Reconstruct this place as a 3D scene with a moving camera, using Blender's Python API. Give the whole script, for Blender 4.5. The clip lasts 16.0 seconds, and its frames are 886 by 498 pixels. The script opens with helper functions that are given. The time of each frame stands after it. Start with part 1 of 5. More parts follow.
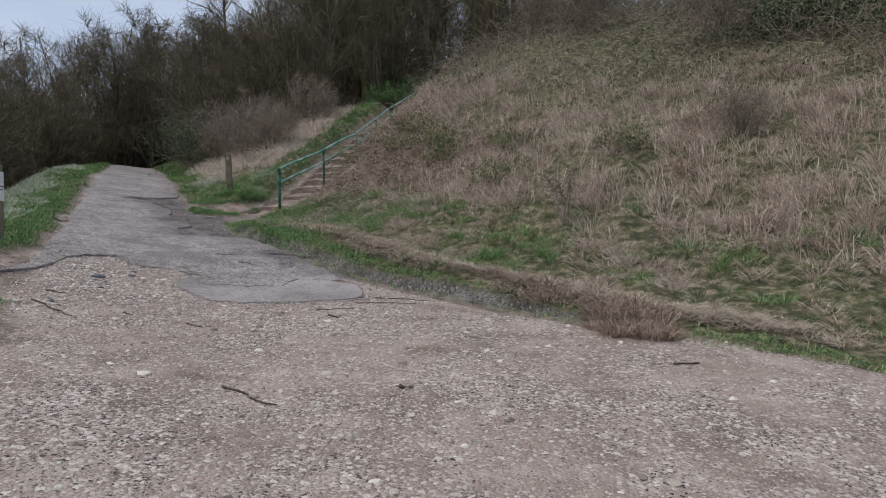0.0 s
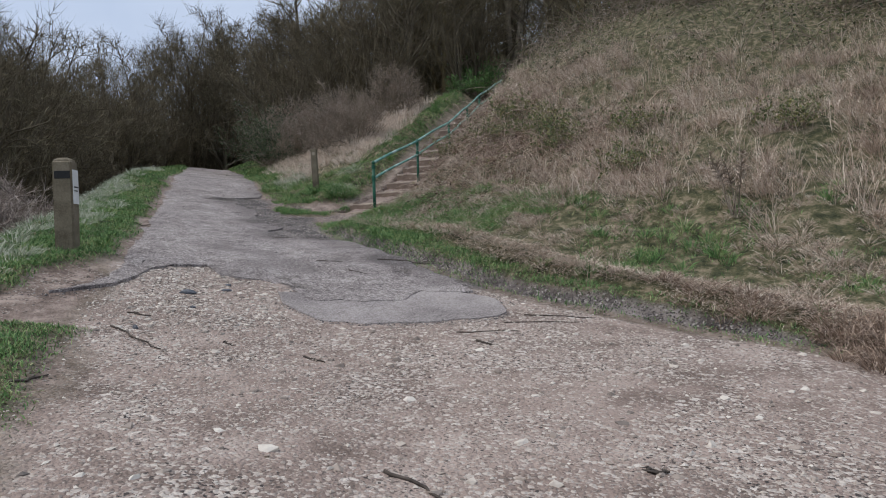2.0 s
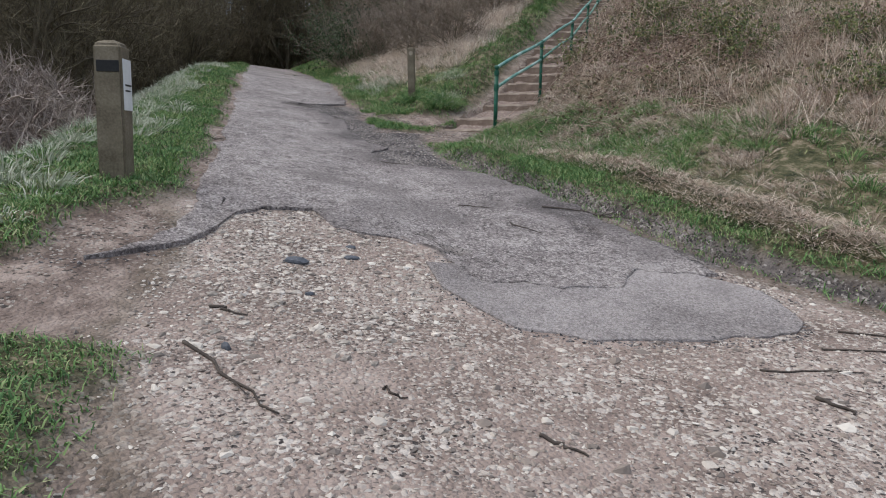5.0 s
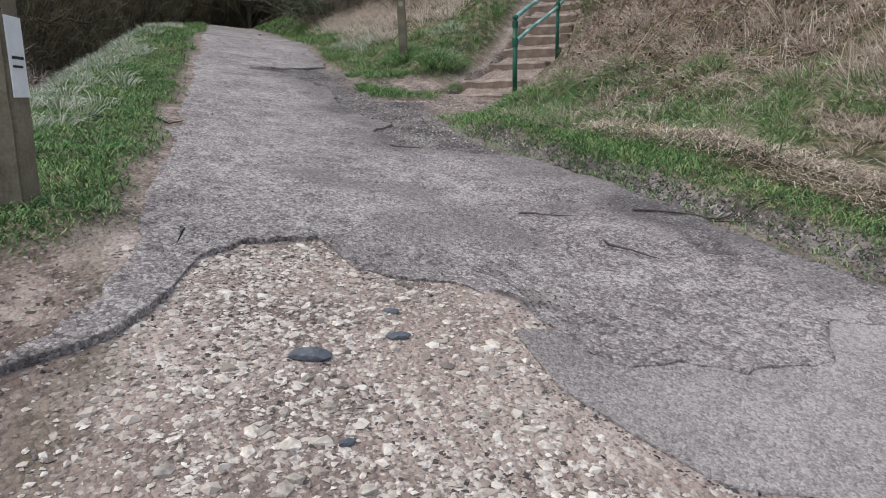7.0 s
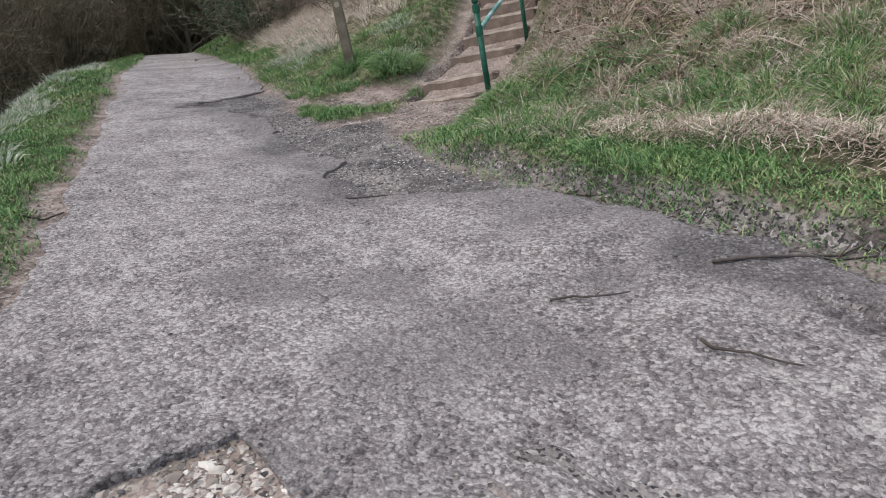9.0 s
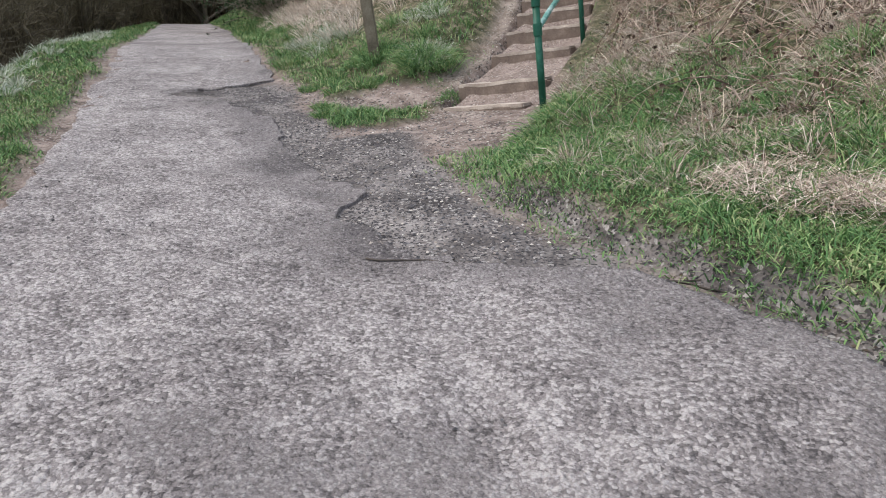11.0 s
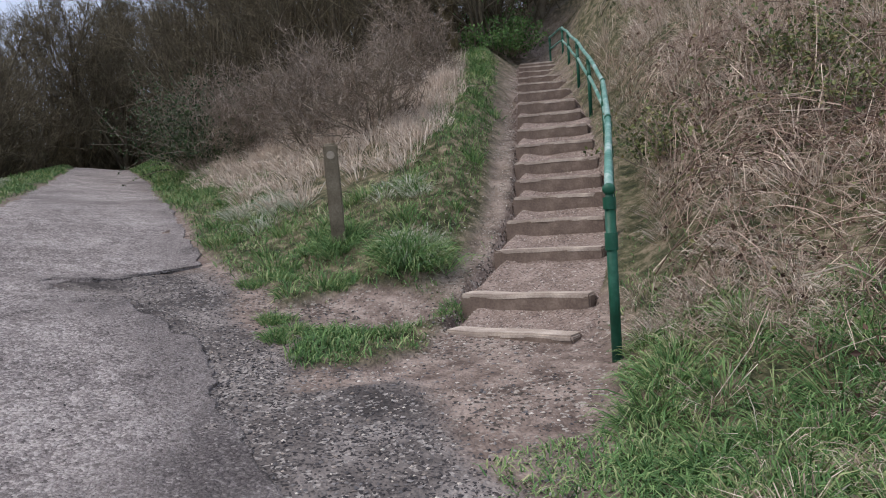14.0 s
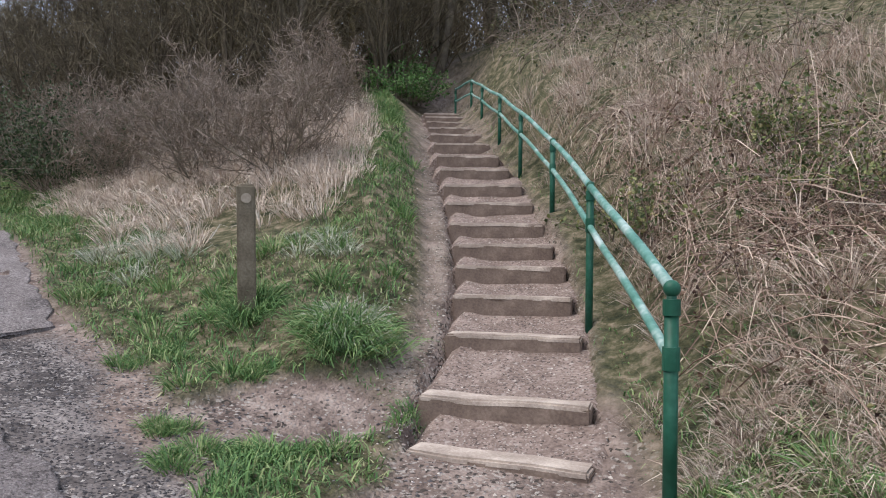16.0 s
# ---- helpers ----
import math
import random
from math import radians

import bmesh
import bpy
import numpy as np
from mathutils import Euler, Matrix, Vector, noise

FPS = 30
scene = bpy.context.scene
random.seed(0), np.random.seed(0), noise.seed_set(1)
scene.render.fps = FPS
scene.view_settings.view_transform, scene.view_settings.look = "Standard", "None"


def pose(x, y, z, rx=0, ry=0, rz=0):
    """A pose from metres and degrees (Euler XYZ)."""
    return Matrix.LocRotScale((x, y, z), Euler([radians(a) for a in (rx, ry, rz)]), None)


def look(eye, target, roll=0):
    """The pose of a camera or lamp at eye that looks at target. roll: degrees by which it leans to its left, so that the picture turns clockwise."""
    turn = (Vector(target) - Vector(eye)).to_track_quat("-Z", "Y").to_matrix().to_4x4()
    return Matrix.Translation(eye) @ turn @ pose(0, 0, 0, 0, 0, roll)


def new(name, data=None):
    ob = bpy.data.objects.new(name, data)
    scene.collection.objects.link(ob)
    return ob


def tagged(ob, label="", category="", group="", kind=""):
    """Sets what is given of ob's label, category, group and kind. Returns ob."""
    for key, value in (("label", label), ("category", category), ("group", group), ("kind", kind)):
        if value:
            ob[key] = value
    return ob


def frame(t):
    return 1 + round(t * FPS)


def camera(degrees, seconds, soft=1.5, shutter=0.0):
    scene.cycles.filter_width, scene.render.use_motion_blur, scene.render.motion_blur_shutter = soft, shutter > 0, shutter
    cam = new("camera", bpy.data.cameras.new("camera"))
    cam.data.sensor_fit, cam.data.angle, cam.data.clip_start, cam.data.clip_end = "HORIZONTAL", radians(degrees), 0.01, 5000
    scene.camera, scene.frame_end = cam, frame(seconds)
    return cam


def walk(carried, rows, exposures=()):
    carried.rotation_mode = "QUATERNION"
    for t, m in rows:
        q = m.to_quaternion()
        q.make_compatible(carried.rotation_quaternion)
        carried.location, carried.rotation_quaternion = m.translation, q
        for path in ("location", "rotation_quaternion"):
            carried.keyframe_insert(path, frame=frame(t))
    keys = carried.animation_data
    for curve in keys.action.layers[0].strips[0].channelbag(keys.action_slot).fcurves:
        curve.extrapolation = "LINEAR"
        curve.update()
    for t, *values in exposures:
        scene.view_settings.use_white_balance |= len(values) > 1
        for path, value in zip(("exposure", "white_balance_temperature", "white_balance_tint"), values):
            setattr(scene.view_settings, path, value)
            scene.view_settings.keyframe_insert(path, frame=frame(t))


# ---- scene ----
cam = camera(63.6, 16.0, soft=1.05)
METRES, EYE, TILT, LEAN, TURN = 14.0, 1.43, 0.0, 0.0, 25.3
ROWS = [
    (0.0, 0.0, 0.0, 0.0, -0.01, -1.33, 0.54),
    (0.5, -0.0243, 0.0276, 0.003, 1.49, -0.27, -1.2),
    (1.0, -0.0387, 0.061, 0.003, 4.22, 0.26, 0.21),
    (1.5, -0.0594, 0.0922, 0.0046, 7.45, 0.65, 0.2),
    (2.0, -0.069, 0.1241, 0.004, 5.14, -1.53, 1.67),
    (2.5, -0.0853, 0.1553, 0.0077, 5.05, -3.18, 2.35),
    (3.0, -0.1062, 0.1841, 0.0101, 4.94, -4.49, 1.66),
    (3.5, -0.1235, 0.2163, 0.0139, 6.58, -4.38, 5.29),
    (4.0, -0.1457, 0.2438, 0.0167, 9.43, -5.41, 2.66),
    (4.5, -0.156, 0.2757, 0.0169, 7.67, -8.99, 6.08),
    (5.0, -0.1777, 0.3039, 0.0207, 9.32, -8.69, -1.05),
    (7.5, -0.2425, 0.4639, 0.0356, 6.01, -12.58, 1.54),
    (8.0, -0.2457, 0.4915, 0.0408, 4.88, -12.61, 4.01),
    (8.5, -0.246, 0.5219, 0.0452, 3.34, -13.16, 10.15),
    (11.0, -0.2706, 0.6489, 0.0629, 4.92, -14.33, 6.32),
    (11.5, -0.2729, 0.6747, 0.0709, 7.02, -6.09, 6.63),
    (12.0, -0.284, 0.7033, 0.0777, 6.7, -3.72, -1.2),
    (12.5, -0.2906, 0.7283, 0.0806, 3.18, -3.22, 1.89),
    (13.0, -0.3062, 0.7556, 0.0868, 3.14, -3.38, 3.58),
    (13.5, -0.3221, 0.777, 0.0926, 2.34, -3.36, 3.27),
    (14.0, -0.3266, 0.8075, 0.0936, -1.48, -2.85, 3.57),
    (14.5, -0.339, 0.8381, 0.0979, -4.32, -2.47, 1.67),
    (15.0, -0.3495, 0.8596, 0.1055, -9.32, -0.55, 0.95),
    (15.5, -0.3554, 0.8822, 0.1059, -11.77, 0.23, 0.03),
    (16.0, -0.3661, 0.9006, 0.1084, -12.36, 0.54, -0.79),
]
walk(cam, [(t, pose(0, 0, EYE, TILT, LEAN, TURN) @ pose(METRES * x, METRES * y, METRES * z, 90 + pitch, roll, yaw)) for t, x, y, z, yaw, pitch, roll in ROWS],
     [(0, .25, 6720, 11), (1, .24, 6720, 10), (1.5, .2, 6720, 11), (2, .36, 6720, 11), (3, .2, 6720, 11), (3.5, .25, 6720, 11), (4, .25, 6720, 11), (5, .5, 6720, 11), (8, .72, 6780, 11), (11, .97, 6780, 11), (11.5, .32, 6760, 11), (12, .3, 6760, 12), (12.5, .45, 6760, 13), (14, .57, 6740, 15), (15.2, .64, 6700, 17), (16, .86, 6680, 15)])

# ---- light ----
SUN_ELEV, SUN_TURN = 58.0, 232.0
world = bpy.data.worlds.new("overcast_sky")
scene.world = world
world.use_nodes = True
wn, wl = world.node_tree.nodes, world.node_tree.links
wn.clear()
w_out, w_bg = wn.new("ShaderNodeOutputWorld"), wn.new("ShaderNodeBackground")
w_sky, w_mix, w_noise, w_ramp, w_co = (wn.new("ShaderNodeTexSky"), wn.new("ShaderNodeMix"), wn.new("ShaderNodeTexNoise"),
                                       wn.new("ShaderNodeValToRGB"), wn.new("ShaderNodeTexCoord"))
w_sky.sky_type, w_sky.sun_disc = "NISHITA", False
w_sky.sun_elevation, w_sky.sun_rotation = radians(SUN_ELEV), radians(SUN_TURN)
w_sky.air_density, w_sky.dust_density = 1.0, 2.0
w_noise.inputs["Scale"].default_value, w_noise.inputs["Detail"].default_value = 2.2, 5
w_ramp.color_ramp.elements[0].position, w_ramp.color_ramp.elements[0].color = .38, (3.7, 4.6, 6.3, 1)
w_ramp.color_ramp.elements[1].position, w_ramp.color_ramp.elements[1].color = .66, (6.0, 6.9, 8.3, 1)
w_mix.data_type = "RGBA"
w_mix.inputs[0].default_value = .85
w_bg.inputs[1].default_value = 0.1
wl.new(w_co.outputs["Generated"], w_noise.inputs["Vector"])
wl.new(w_noise.outputs["Fac"], w_ramp.inputs[0])
wl.new(w_sky.outputs[0], w_mix.inputs[6])
wl.new(w_ramp.outputs[0], w_mix.inputs[7])
wl.new(w_mix.outputs[2], w_bg.inputs[0])
wl.new(w_bg.outputs[0], w_out.inputs[0])
sun = new("sun", bpy.data.lights.new("sun", "SUN"))
sun.data.energy, sun.data.angle, sun.data.color = 1.5, radians(40), (1, .96, .9)
_a = radians(SUN_TURN)
sun.matrix_world = look((0, 0, 60), (-30 * math.sin(_a), -30 * math.cos(_a), 60 - 30 * math.tan(radians(SUN_ELEV))))


# ---- materials ----
def material(name, ramp, scale=6.0, fine=60.0, rough=.9, bump=.3, island=0.0, spots=None, coord="Object", metal=0.0, fine_mix=.35, detail=4):
    """Noise at two scales over a colour ramp; island: share of the colour that varies piece by piece; spots: (scale, size, colour)."""
    m = bpy.data.materials.new(name)
    m.use_nodes = True
    n, l = m.node_tree.nodes, m.node_tree.links
    b = n["Principled BSDF"]
    b.inputs["Roughness"].default_value, b.inputs["Metallic"].default_value = rough, metal
    b.inputs["Specular IOR Level"].default_value = .25
    co = n.new("ShaderNodeTexCoord").outputs[coord]
    big, small = n.new("ShaderNodeTexNoise"), n.new("ShaderNodeTexNoise")
    for t, sc in ((big, scale), (small, fine)):
        l.new(co, t.inputs["Vector"])
        t.inputs["Scale"].default_value, t.inputs["Detail"].default_value = sc, detail
    mix = n.new("ShaderNodeMix")
    mix.inputs[0].default_value = fine_mix
    l.new(big.outputs["Fac"], mix.inputs[2])
    l.new(small.outputs["Fac"], mix.inputs[3])
    fac = mix.outputs[0]
    if island:
        g, mi = n.new("ShaderNodeNewGeometry"), n.new("ShaderNodeMix")
        mi.inputs[0].default_value = island
        l.new(fac, mi.inputs[2])
        l.new(g.outputs["Random Per Island"], mi.inputs[3])
        fac = mi.outputs[0]
    r = n.new("ShaderNodeValToRGB")
    r.color_ramp.elements[0].position, r.color_ramp.elements[-1].position = ramp[0][0], ramp[-1][0]
    r.color_ramp.elements[0].color, r.color_ramp.elements[-1].color = (*ramp[0][1], 1), (*ramp[-1][1], 1)
    for p, c in ramp[1:-1]:
        r.color_ramp.elements.new(p).color = (*c, 1)
    l.new(fac, r.inputs[0])
    col = r.outputs[0]
    for sc, size, c in spots or ():
        v, lt, mx, wb = n.new("ShaderNodeTexVoronoi"), n.new("ShaderNodeValToRGB"), n.new("ShaderNodeMix"), n.new("ShaderNodeSeparateColor")
        v.inputs["Scale"].default_value = sc
        l.new(co, v.inputs["Vector"])
        l.new(v.outputs["Color"], wb.inputs[0])
        lt.color_ramp.elements[0].position, lt.color_ramp.elements[0].color = 1 - size, (0, 0, 0, 1)
        lt.color_ramp.elements[1].position, lt.color_ramp.elements[1].color = min(1, 1 - size + .08), (1, 1, 1, 1)
        mx.data_type = "RGBA"
        l.new(wb.outputs[0], lt.inputs[0])
        l.new(lt.outputs[0], mx.inputs[0])
        l.new(col, mx.inputs[6])
        mx.inputs[7].default_value = (*c, 1)
        col = mx.outputs[2]
    l.new(col, b.inputs["Base Color"])
    if bump:
        bp = n.new("ShaderNodeBump")
        bp.inputs["Strength"].default_value, bp.inputs["Distance"].default_value = bump, .02
        l.new(fac if not island else small.outputs["Fac"], bp.inputs["Height"])
        l.new(bp.outputs[0], b.inputs["Normal"])
    return m




def asphalt_material(name, lo, mid, hi, grain, big):
    """Worn asphalt: pale and dark wear at large scale, aggregate with dark gaps at small scale."""
    m = bpy.data.materials.new(name)
    m.use_nodes = True
    n, l = m.node_tree.nodes, m.node_tree.links
    b = n["Principled BSDF"]
    b.inputs["Roughness"].default_value, b.inputs["Specular IOR Level"].default_value = .9, .25
    co = n.new("ShaderNodeTexCoord").outputs["Object"]

    def tex(kind, scale, detail=6, rough=.6):
        t = n.new(kind)
        t.inputs["Scale"].default_value = scale
        if kind == "ShaderNodeTexNoise":
            t.inputs["Detail"].default_value, t.inputs["Roughness"].default_value = detail, rough
        l.new(co, t.inputs["Vector"])
        return t

    def math_node(op, a, c):
        x = n.new("ShaderNodeMath")
        x.operation = op
        for k, v in enumerate((a, c)):
            if isinstance(v, float):
                x.inputs[k].default_value = v
            else:
                l.new(v, x.inputs[k])
        return x.outputs[0]

    wob, add = n.new("ShaderNodeTexNoise"), n.new("ShaderNodeVectorMath")
    wob.inputs["Scale"].default_value = 60
    l.new(co, wob.inputs["Vector"])
    sc = n.new("ShaderNodeVectorMath")
    sc.operation = "SCALE"
    sc.inputs["Scale"].default_value = .012
    l.new(wob.outputs["Color"], sc.inputs[0])
    l.new(co, add.inputs[0])
    l.new(sc.outputs[0], add.inputs[1])
    n1, n2, n3 = tex("ShaderNodeTexNoise", 1.0, 6, .6), tex("ShaderNodeTexNoise", 5.5, 6, .7), tex("ShaderNodeTexNoise", 34, 5, .8)
    co = add.outputs[0]
    v1, v2 = tex("ShaderNodeTexVoronoi", grain), tex("ShaderNodeTexVoronoi", grain * 2.3)
    s1, s2 = n.new("ShaderNodeSeparateColor"), n.new("ShaderNodeSeparateColor")
    l.new(v1.outputs["Color"], s1.inputs[0])
    l.new(v2.outputs["Color"], s2.inputs[0])
    fac = math_node("ADD", math_node("MULTIPLY", n1.outputs["Fac"], big), math_node("MULTIPLY", n2.outputs["Fac"], .55 - big))
    grains = math_node("ADD", math_node("MULTIPLY", s1.outputs[0], .17), math_node("MULTIPLY", s2.outputs[0], .10))
    fac = math_node("ADD", math_node("ADD", fac, grains), math_node("MULTIPLY", n3.outputs["Fac"], .30))
    fac = math_node("ADD", fac, math_node("SUBTRACT", .005, math_node("MULTIPLY", v1.outputs["Distance"], .09)))

    def ramp(elems):
        r = n.new("ShaderNodeValToRGB")
        for e, (p, col) in zip((r.color_ramp.elements[0], r.color_ramp.elements[1]), (elems[0], elems[-1])):
            e.position, e.color = p, (*col, 1)
        for p, col in elems[1:-1]:
            r.color_ramp.elements.new(p).color = (*col, 1)
        l.new(fac, r.inputs[0])
        return r.outputs[0]

    wear, mix = n.new("ShaderNodeAttribute"), n.new("ShaderNodeMix")
    wear.attribute_name = "worn"
    mix.data_type = "RGBA"
    edge = math_node("ADD", wear.outputs["Fac"], math_node("MULTIPLY", math_node("SUBTRACT", n2.outputs["Fac"], .5), 1.6))
    edge = math_node("ADD", edge, math_node("MULTIPLY", math_node("SUBTRACT", s1.outputs[0], .5), .5))
    edge = math_node("MULTIPLY", math_node("SUBTRACT", edge, .32), 2.2)
    edge_cap = n.new("ShaderNodeClamp")
    l.new(edge, edge_cap.inputs[0])
    l.new(math_node("MULTIPLY", edge_cap.outputs[0], .8), mix.inputs[0])
    l.new(ramp(((.37, lo), (.52, mid), (.655, hi))), mix.inputs[6])
    l.new(ramp(((.38, (.035, .03, .03)), (.54, (.115, .10, .098)), (.62, (.20, .178, .17)), (.70, (.42, .39, .365)))), mix.inputs[7])
    l.new(mix.outputs[2], b.inputs["Base Color"])
    bp = n.new("ShaderNodeBump")
    bp.inputs["Strength"].default_value, bp.inputs["Distance"].default_value = 1.0, .016
    l.new(math_node("SUBTRACT", math_node("MULTIPLY", n3.outputs["Fac"], 1.2), math_node("MULTIPLY", v1.outputs["Distance"], .6)), bp.inputs["Height"])
    l.new(bp.outputs[0], b.inputs["Normal"])
    return m


M_ASPHALT = asphalt_material("asphalt", (.085, .074, .071), (.28, .245, .234), (.57, .52, .49), 62.0, .22)
M_CONCRETE = asphalt_material("smooth_patch", (.17, .15, .143), (.335, .30, .286), (.51, .46, .44), 80.0, .4)
M_FLINT = material("flint", [(.1, (.15, .13, .117)), (.25, (.25, .207, .175)), (.45, (.36, .30, .255)), (.65, (.50, .44, .38)), (.9, (.68, .63, .56))], 30, 90, .8, .2, island=.75)
M_DARKFLINT = material("dark_flint", [(.3, (.045, .05, .06)), (.7, (.14, .15, .17))], 14, 60, .5, .3)
M_CHIP = material("dark_chippings", [(.1, (.03, .028, .03)), (.6, (.13, .12, .12)), (1, (.36, .33, .31))], 30, 90, .8, .2, island=.85)
M_GRASS = material("green_grass", [(.22, (.053, .116, .046)), (.42, (.10, .205, .070)), (.56, (.18, .305, .105)), (.70, (.34, .37, .18)), (.85, (.62, .55, .39))], .9, 4, .75, 0, island=.4)
M_FROST = material("pale_grass", [(.1, (.192, .252, .144)), (.45, (.408, .432, .324)), (.9, (.672, .660, .552))], .9, 5, .8, 0, island=.7)
M_STRAW = material("dead_grass", [(.2, (.13, .088, .07)), (.37, (.37, .275, .218)), (.55, (.63, .505, .41)), (.8, (.82, .73, .61))], 1.1, 6, .85, 0, island=.45)
M_BLEACHED = material("bleached_grass", [(.2, (.31, .235, .185)), (.4, (.56, .45, .365)), (.58, (.74, .625, .52)), (.8, (.84, .77, .66))], .55, 3, .85, 0, island=.45)
M_HAY = material("cut_hay", [(.1, (.165, .113, .088)), (.5, (.49, .385, .305)), (.9, (.76, .68, .565))], .8, 5, .85, 0, island=.7)
M_BRAMBLE = material("bramble_cane", [(.1, (.085, .05, .042)), (.4, (.25, .165, .128)), (.68, (.48, .36, .28)), (.95, (.76, .64, .51))], 1, 8, .8, 0, island=.8)
M_LEAF = material("bramble_leaf", [(.1, (.044, .075, .029)), (.5, (.125, .156, .057)), (.75, (.237, .250, .098)), (.95, (.325, .225, .127))], 1, 8, .6, 0, island=.75)
M_SCRUB_LEAF = material("scrub_leaf", [(.1, (.03, .045, .02)), (.5, (.085, .098, .042)), (.75, (.16, .165, .075)), (.95, (.20, .14, .085))], 1, 8, .6, 0, island=.75)
M_IVY = material("ivy_leaf", [(.1, (.037, .098, .026)), (.5, (.094, .202, .054)), (.9, (.188, .325, .096))], 1, 8, .5, 0, island=.75)
M_BARK_DARK = material("dark_bark", [(.3, (.05, .042, .03)), (.5, (.11, .09, .062)), (.7, (.20, .17, .112))], 3, 40, .95, .8)
M_BARK = material("bark", [(.3, (.075, .063, .05)), (.5, (.185, .155, .115)), (.7, (.33, .285, .205))], 3, 40, .95, .8)
M_BARK_MOSS = material("mossy_bark", [(.3, (.065, .055, .034)), (.5, (.150, .117, .060)), (.7, (.234, .195, .090))], 2, 40, .95, .8)
M_TWIG = material("twig", [(.1, (.058, .047, .032)), (.5, (.13, .107, .07)), (.8, (.225, .19, .12)), (1, (.37, .33, .18))], .4, 5, .9, 0, island=.6)
M_TWIG_RED = material("reddish_twig", [(.1, (.09, .07, .055)), (.5, (.235, .187, .147)), (.85, (.44, .365, .30)), (1, (.60, .52, .42))], .4, 5, .9, 0, island=.6)
M_TWIG_PALE = material("pale_twig", [(.1, (.15, .115, .10)), (.5, (.31, .25, .215)), (.9, (.48, .41, .36))], .4, 5, .9, 0, island=.7)
# sleeper tops: wear, and sky light painted into the pale colour
M_TIMBER_LIT = material("weathered_timber_skylit", [(.3, (.232, .185, .151)), (.5, (.418, .347, .290)), (.7, (.650, .563, .478))], 5, 70, .9, .5)
M_POST = material("post_timber", [(.3, (.09, .073, .05)), (.5, (.17, .142, .10)), (.72, (.28, .24, .18))], 5, 60, .9, .5)
M_SAWN = material("pale_end_grain", [(.3, (.30, .25, .19)), (.7, (.48, .42, .34))], 10, 60, .9, .3)
M_GREEN = material("green_rail_paint", [(.28, (.008, .055, .032)), (.5, (.014, .09, .055)), (.72, (.04, .155, .105))], 4, 30, .45, .15)
M_RAIL = material("worn_green_rail", [(.3, (.03, .15, .11)), (.48, (.13, .30, .25)), (.64, (.46, .57, .54))], 3.5, 22, .4, .15)
M_BLACK = material("black_band", [(.3, (.012, .012, .013)), (.7, (.03, .03, .03))], 8, 60, .6, .1)
M_WHITE = material("white_notice", [(.3, (.60, .62, .62)), (.7, (.78, .79, .78))], 8, 60, .5, .05)
M_TREAD = material("trodden_gravel", [(.36, (.13, .095, .079)), (.5, (.225, .170, .143)), (.64, (.34, .268, .228))], 5, 40, .95, .8,
                   spots=[(95, .12, (.34, .29, .255)), (80, .14, (.085, .066, .057)), (45, .05, (.38, .33, .29))], fine_mix=.5, detail=8)
M_FLINT_ONE = material("flint_single", [(.3, (.28, .24, .205)), (.5, (.46, .405, .35)), (.7, (.66, .61, .545))], .9, 2.5, .8, .25)
_n, _l = M_FLINT_ONE.node_tree.nodes, M_FLINT_ONE.node_tree.links
_oi, _hs = _n.new("ShaderNodeObjectInfo"), _n.new("ShaderNodeHueSaturation")
_mr = _n.new("ShaderNodeMapRange")
_mr.inputs["To Min"].default_value, _mr.inputs["To Max"].default_value = .6, 1.4
_b = _n["Principled BSDF"]
_l.new(_oi.outputs["Random"], _mr.inputs["Value"])
_l.new(_mr.outputs[0], _hs.inputs["Value"])
_l.new(_b.inputs["Base Color"].links[0].from_socket, _hs.inputs["Color"])
_l.new(_hs.outputs[0], _b.inputs["Base Color"])
M_CLOD = material("dark_soil", [(.2, (.035, .027, .021)), (.6, (.098, .074, .056)), (.9, (.168, .135, .078))], 4, 40, .95, .4, island=.6)
M_OLDHAY = material("old_hay", [(.1, (.120, .083, .060)), (.5, (.300, .218, .167)), (.9, (.528, .413, .322))], .8, 5, .85, 0, island=.7)
M_DEADLEAF = material("dead_leaf", [(.1, (.045, .026, .02)), (.5, (.13, .08, .056)), (.9, (.27, .185, .13))], 1, 8, .8, 0, island=.8)
# sleeper fronts: the shade on upright faces is put into this darker colour
M_SLEEPER_SHADED = material("shaded_sleeper_face", [(.3, (.105, .076, .061)), (.5, (.191, .143, .114)), (.7, (.308, .239, .192))], 5, 60, .92, .6)
M_HOLLY = material("evergreen_leaf", [(.1, (.016, .034, .012)), (.5, (.04, .07, .025)), (.9, (.085, .125, .05))], 1, 8, .5, 0, island=.75)
M_STICK = material("stick_bark", [(.3, (.035, .028, .024)), (.7, (.12, .10, .085))], 12, 60, .9, .4)


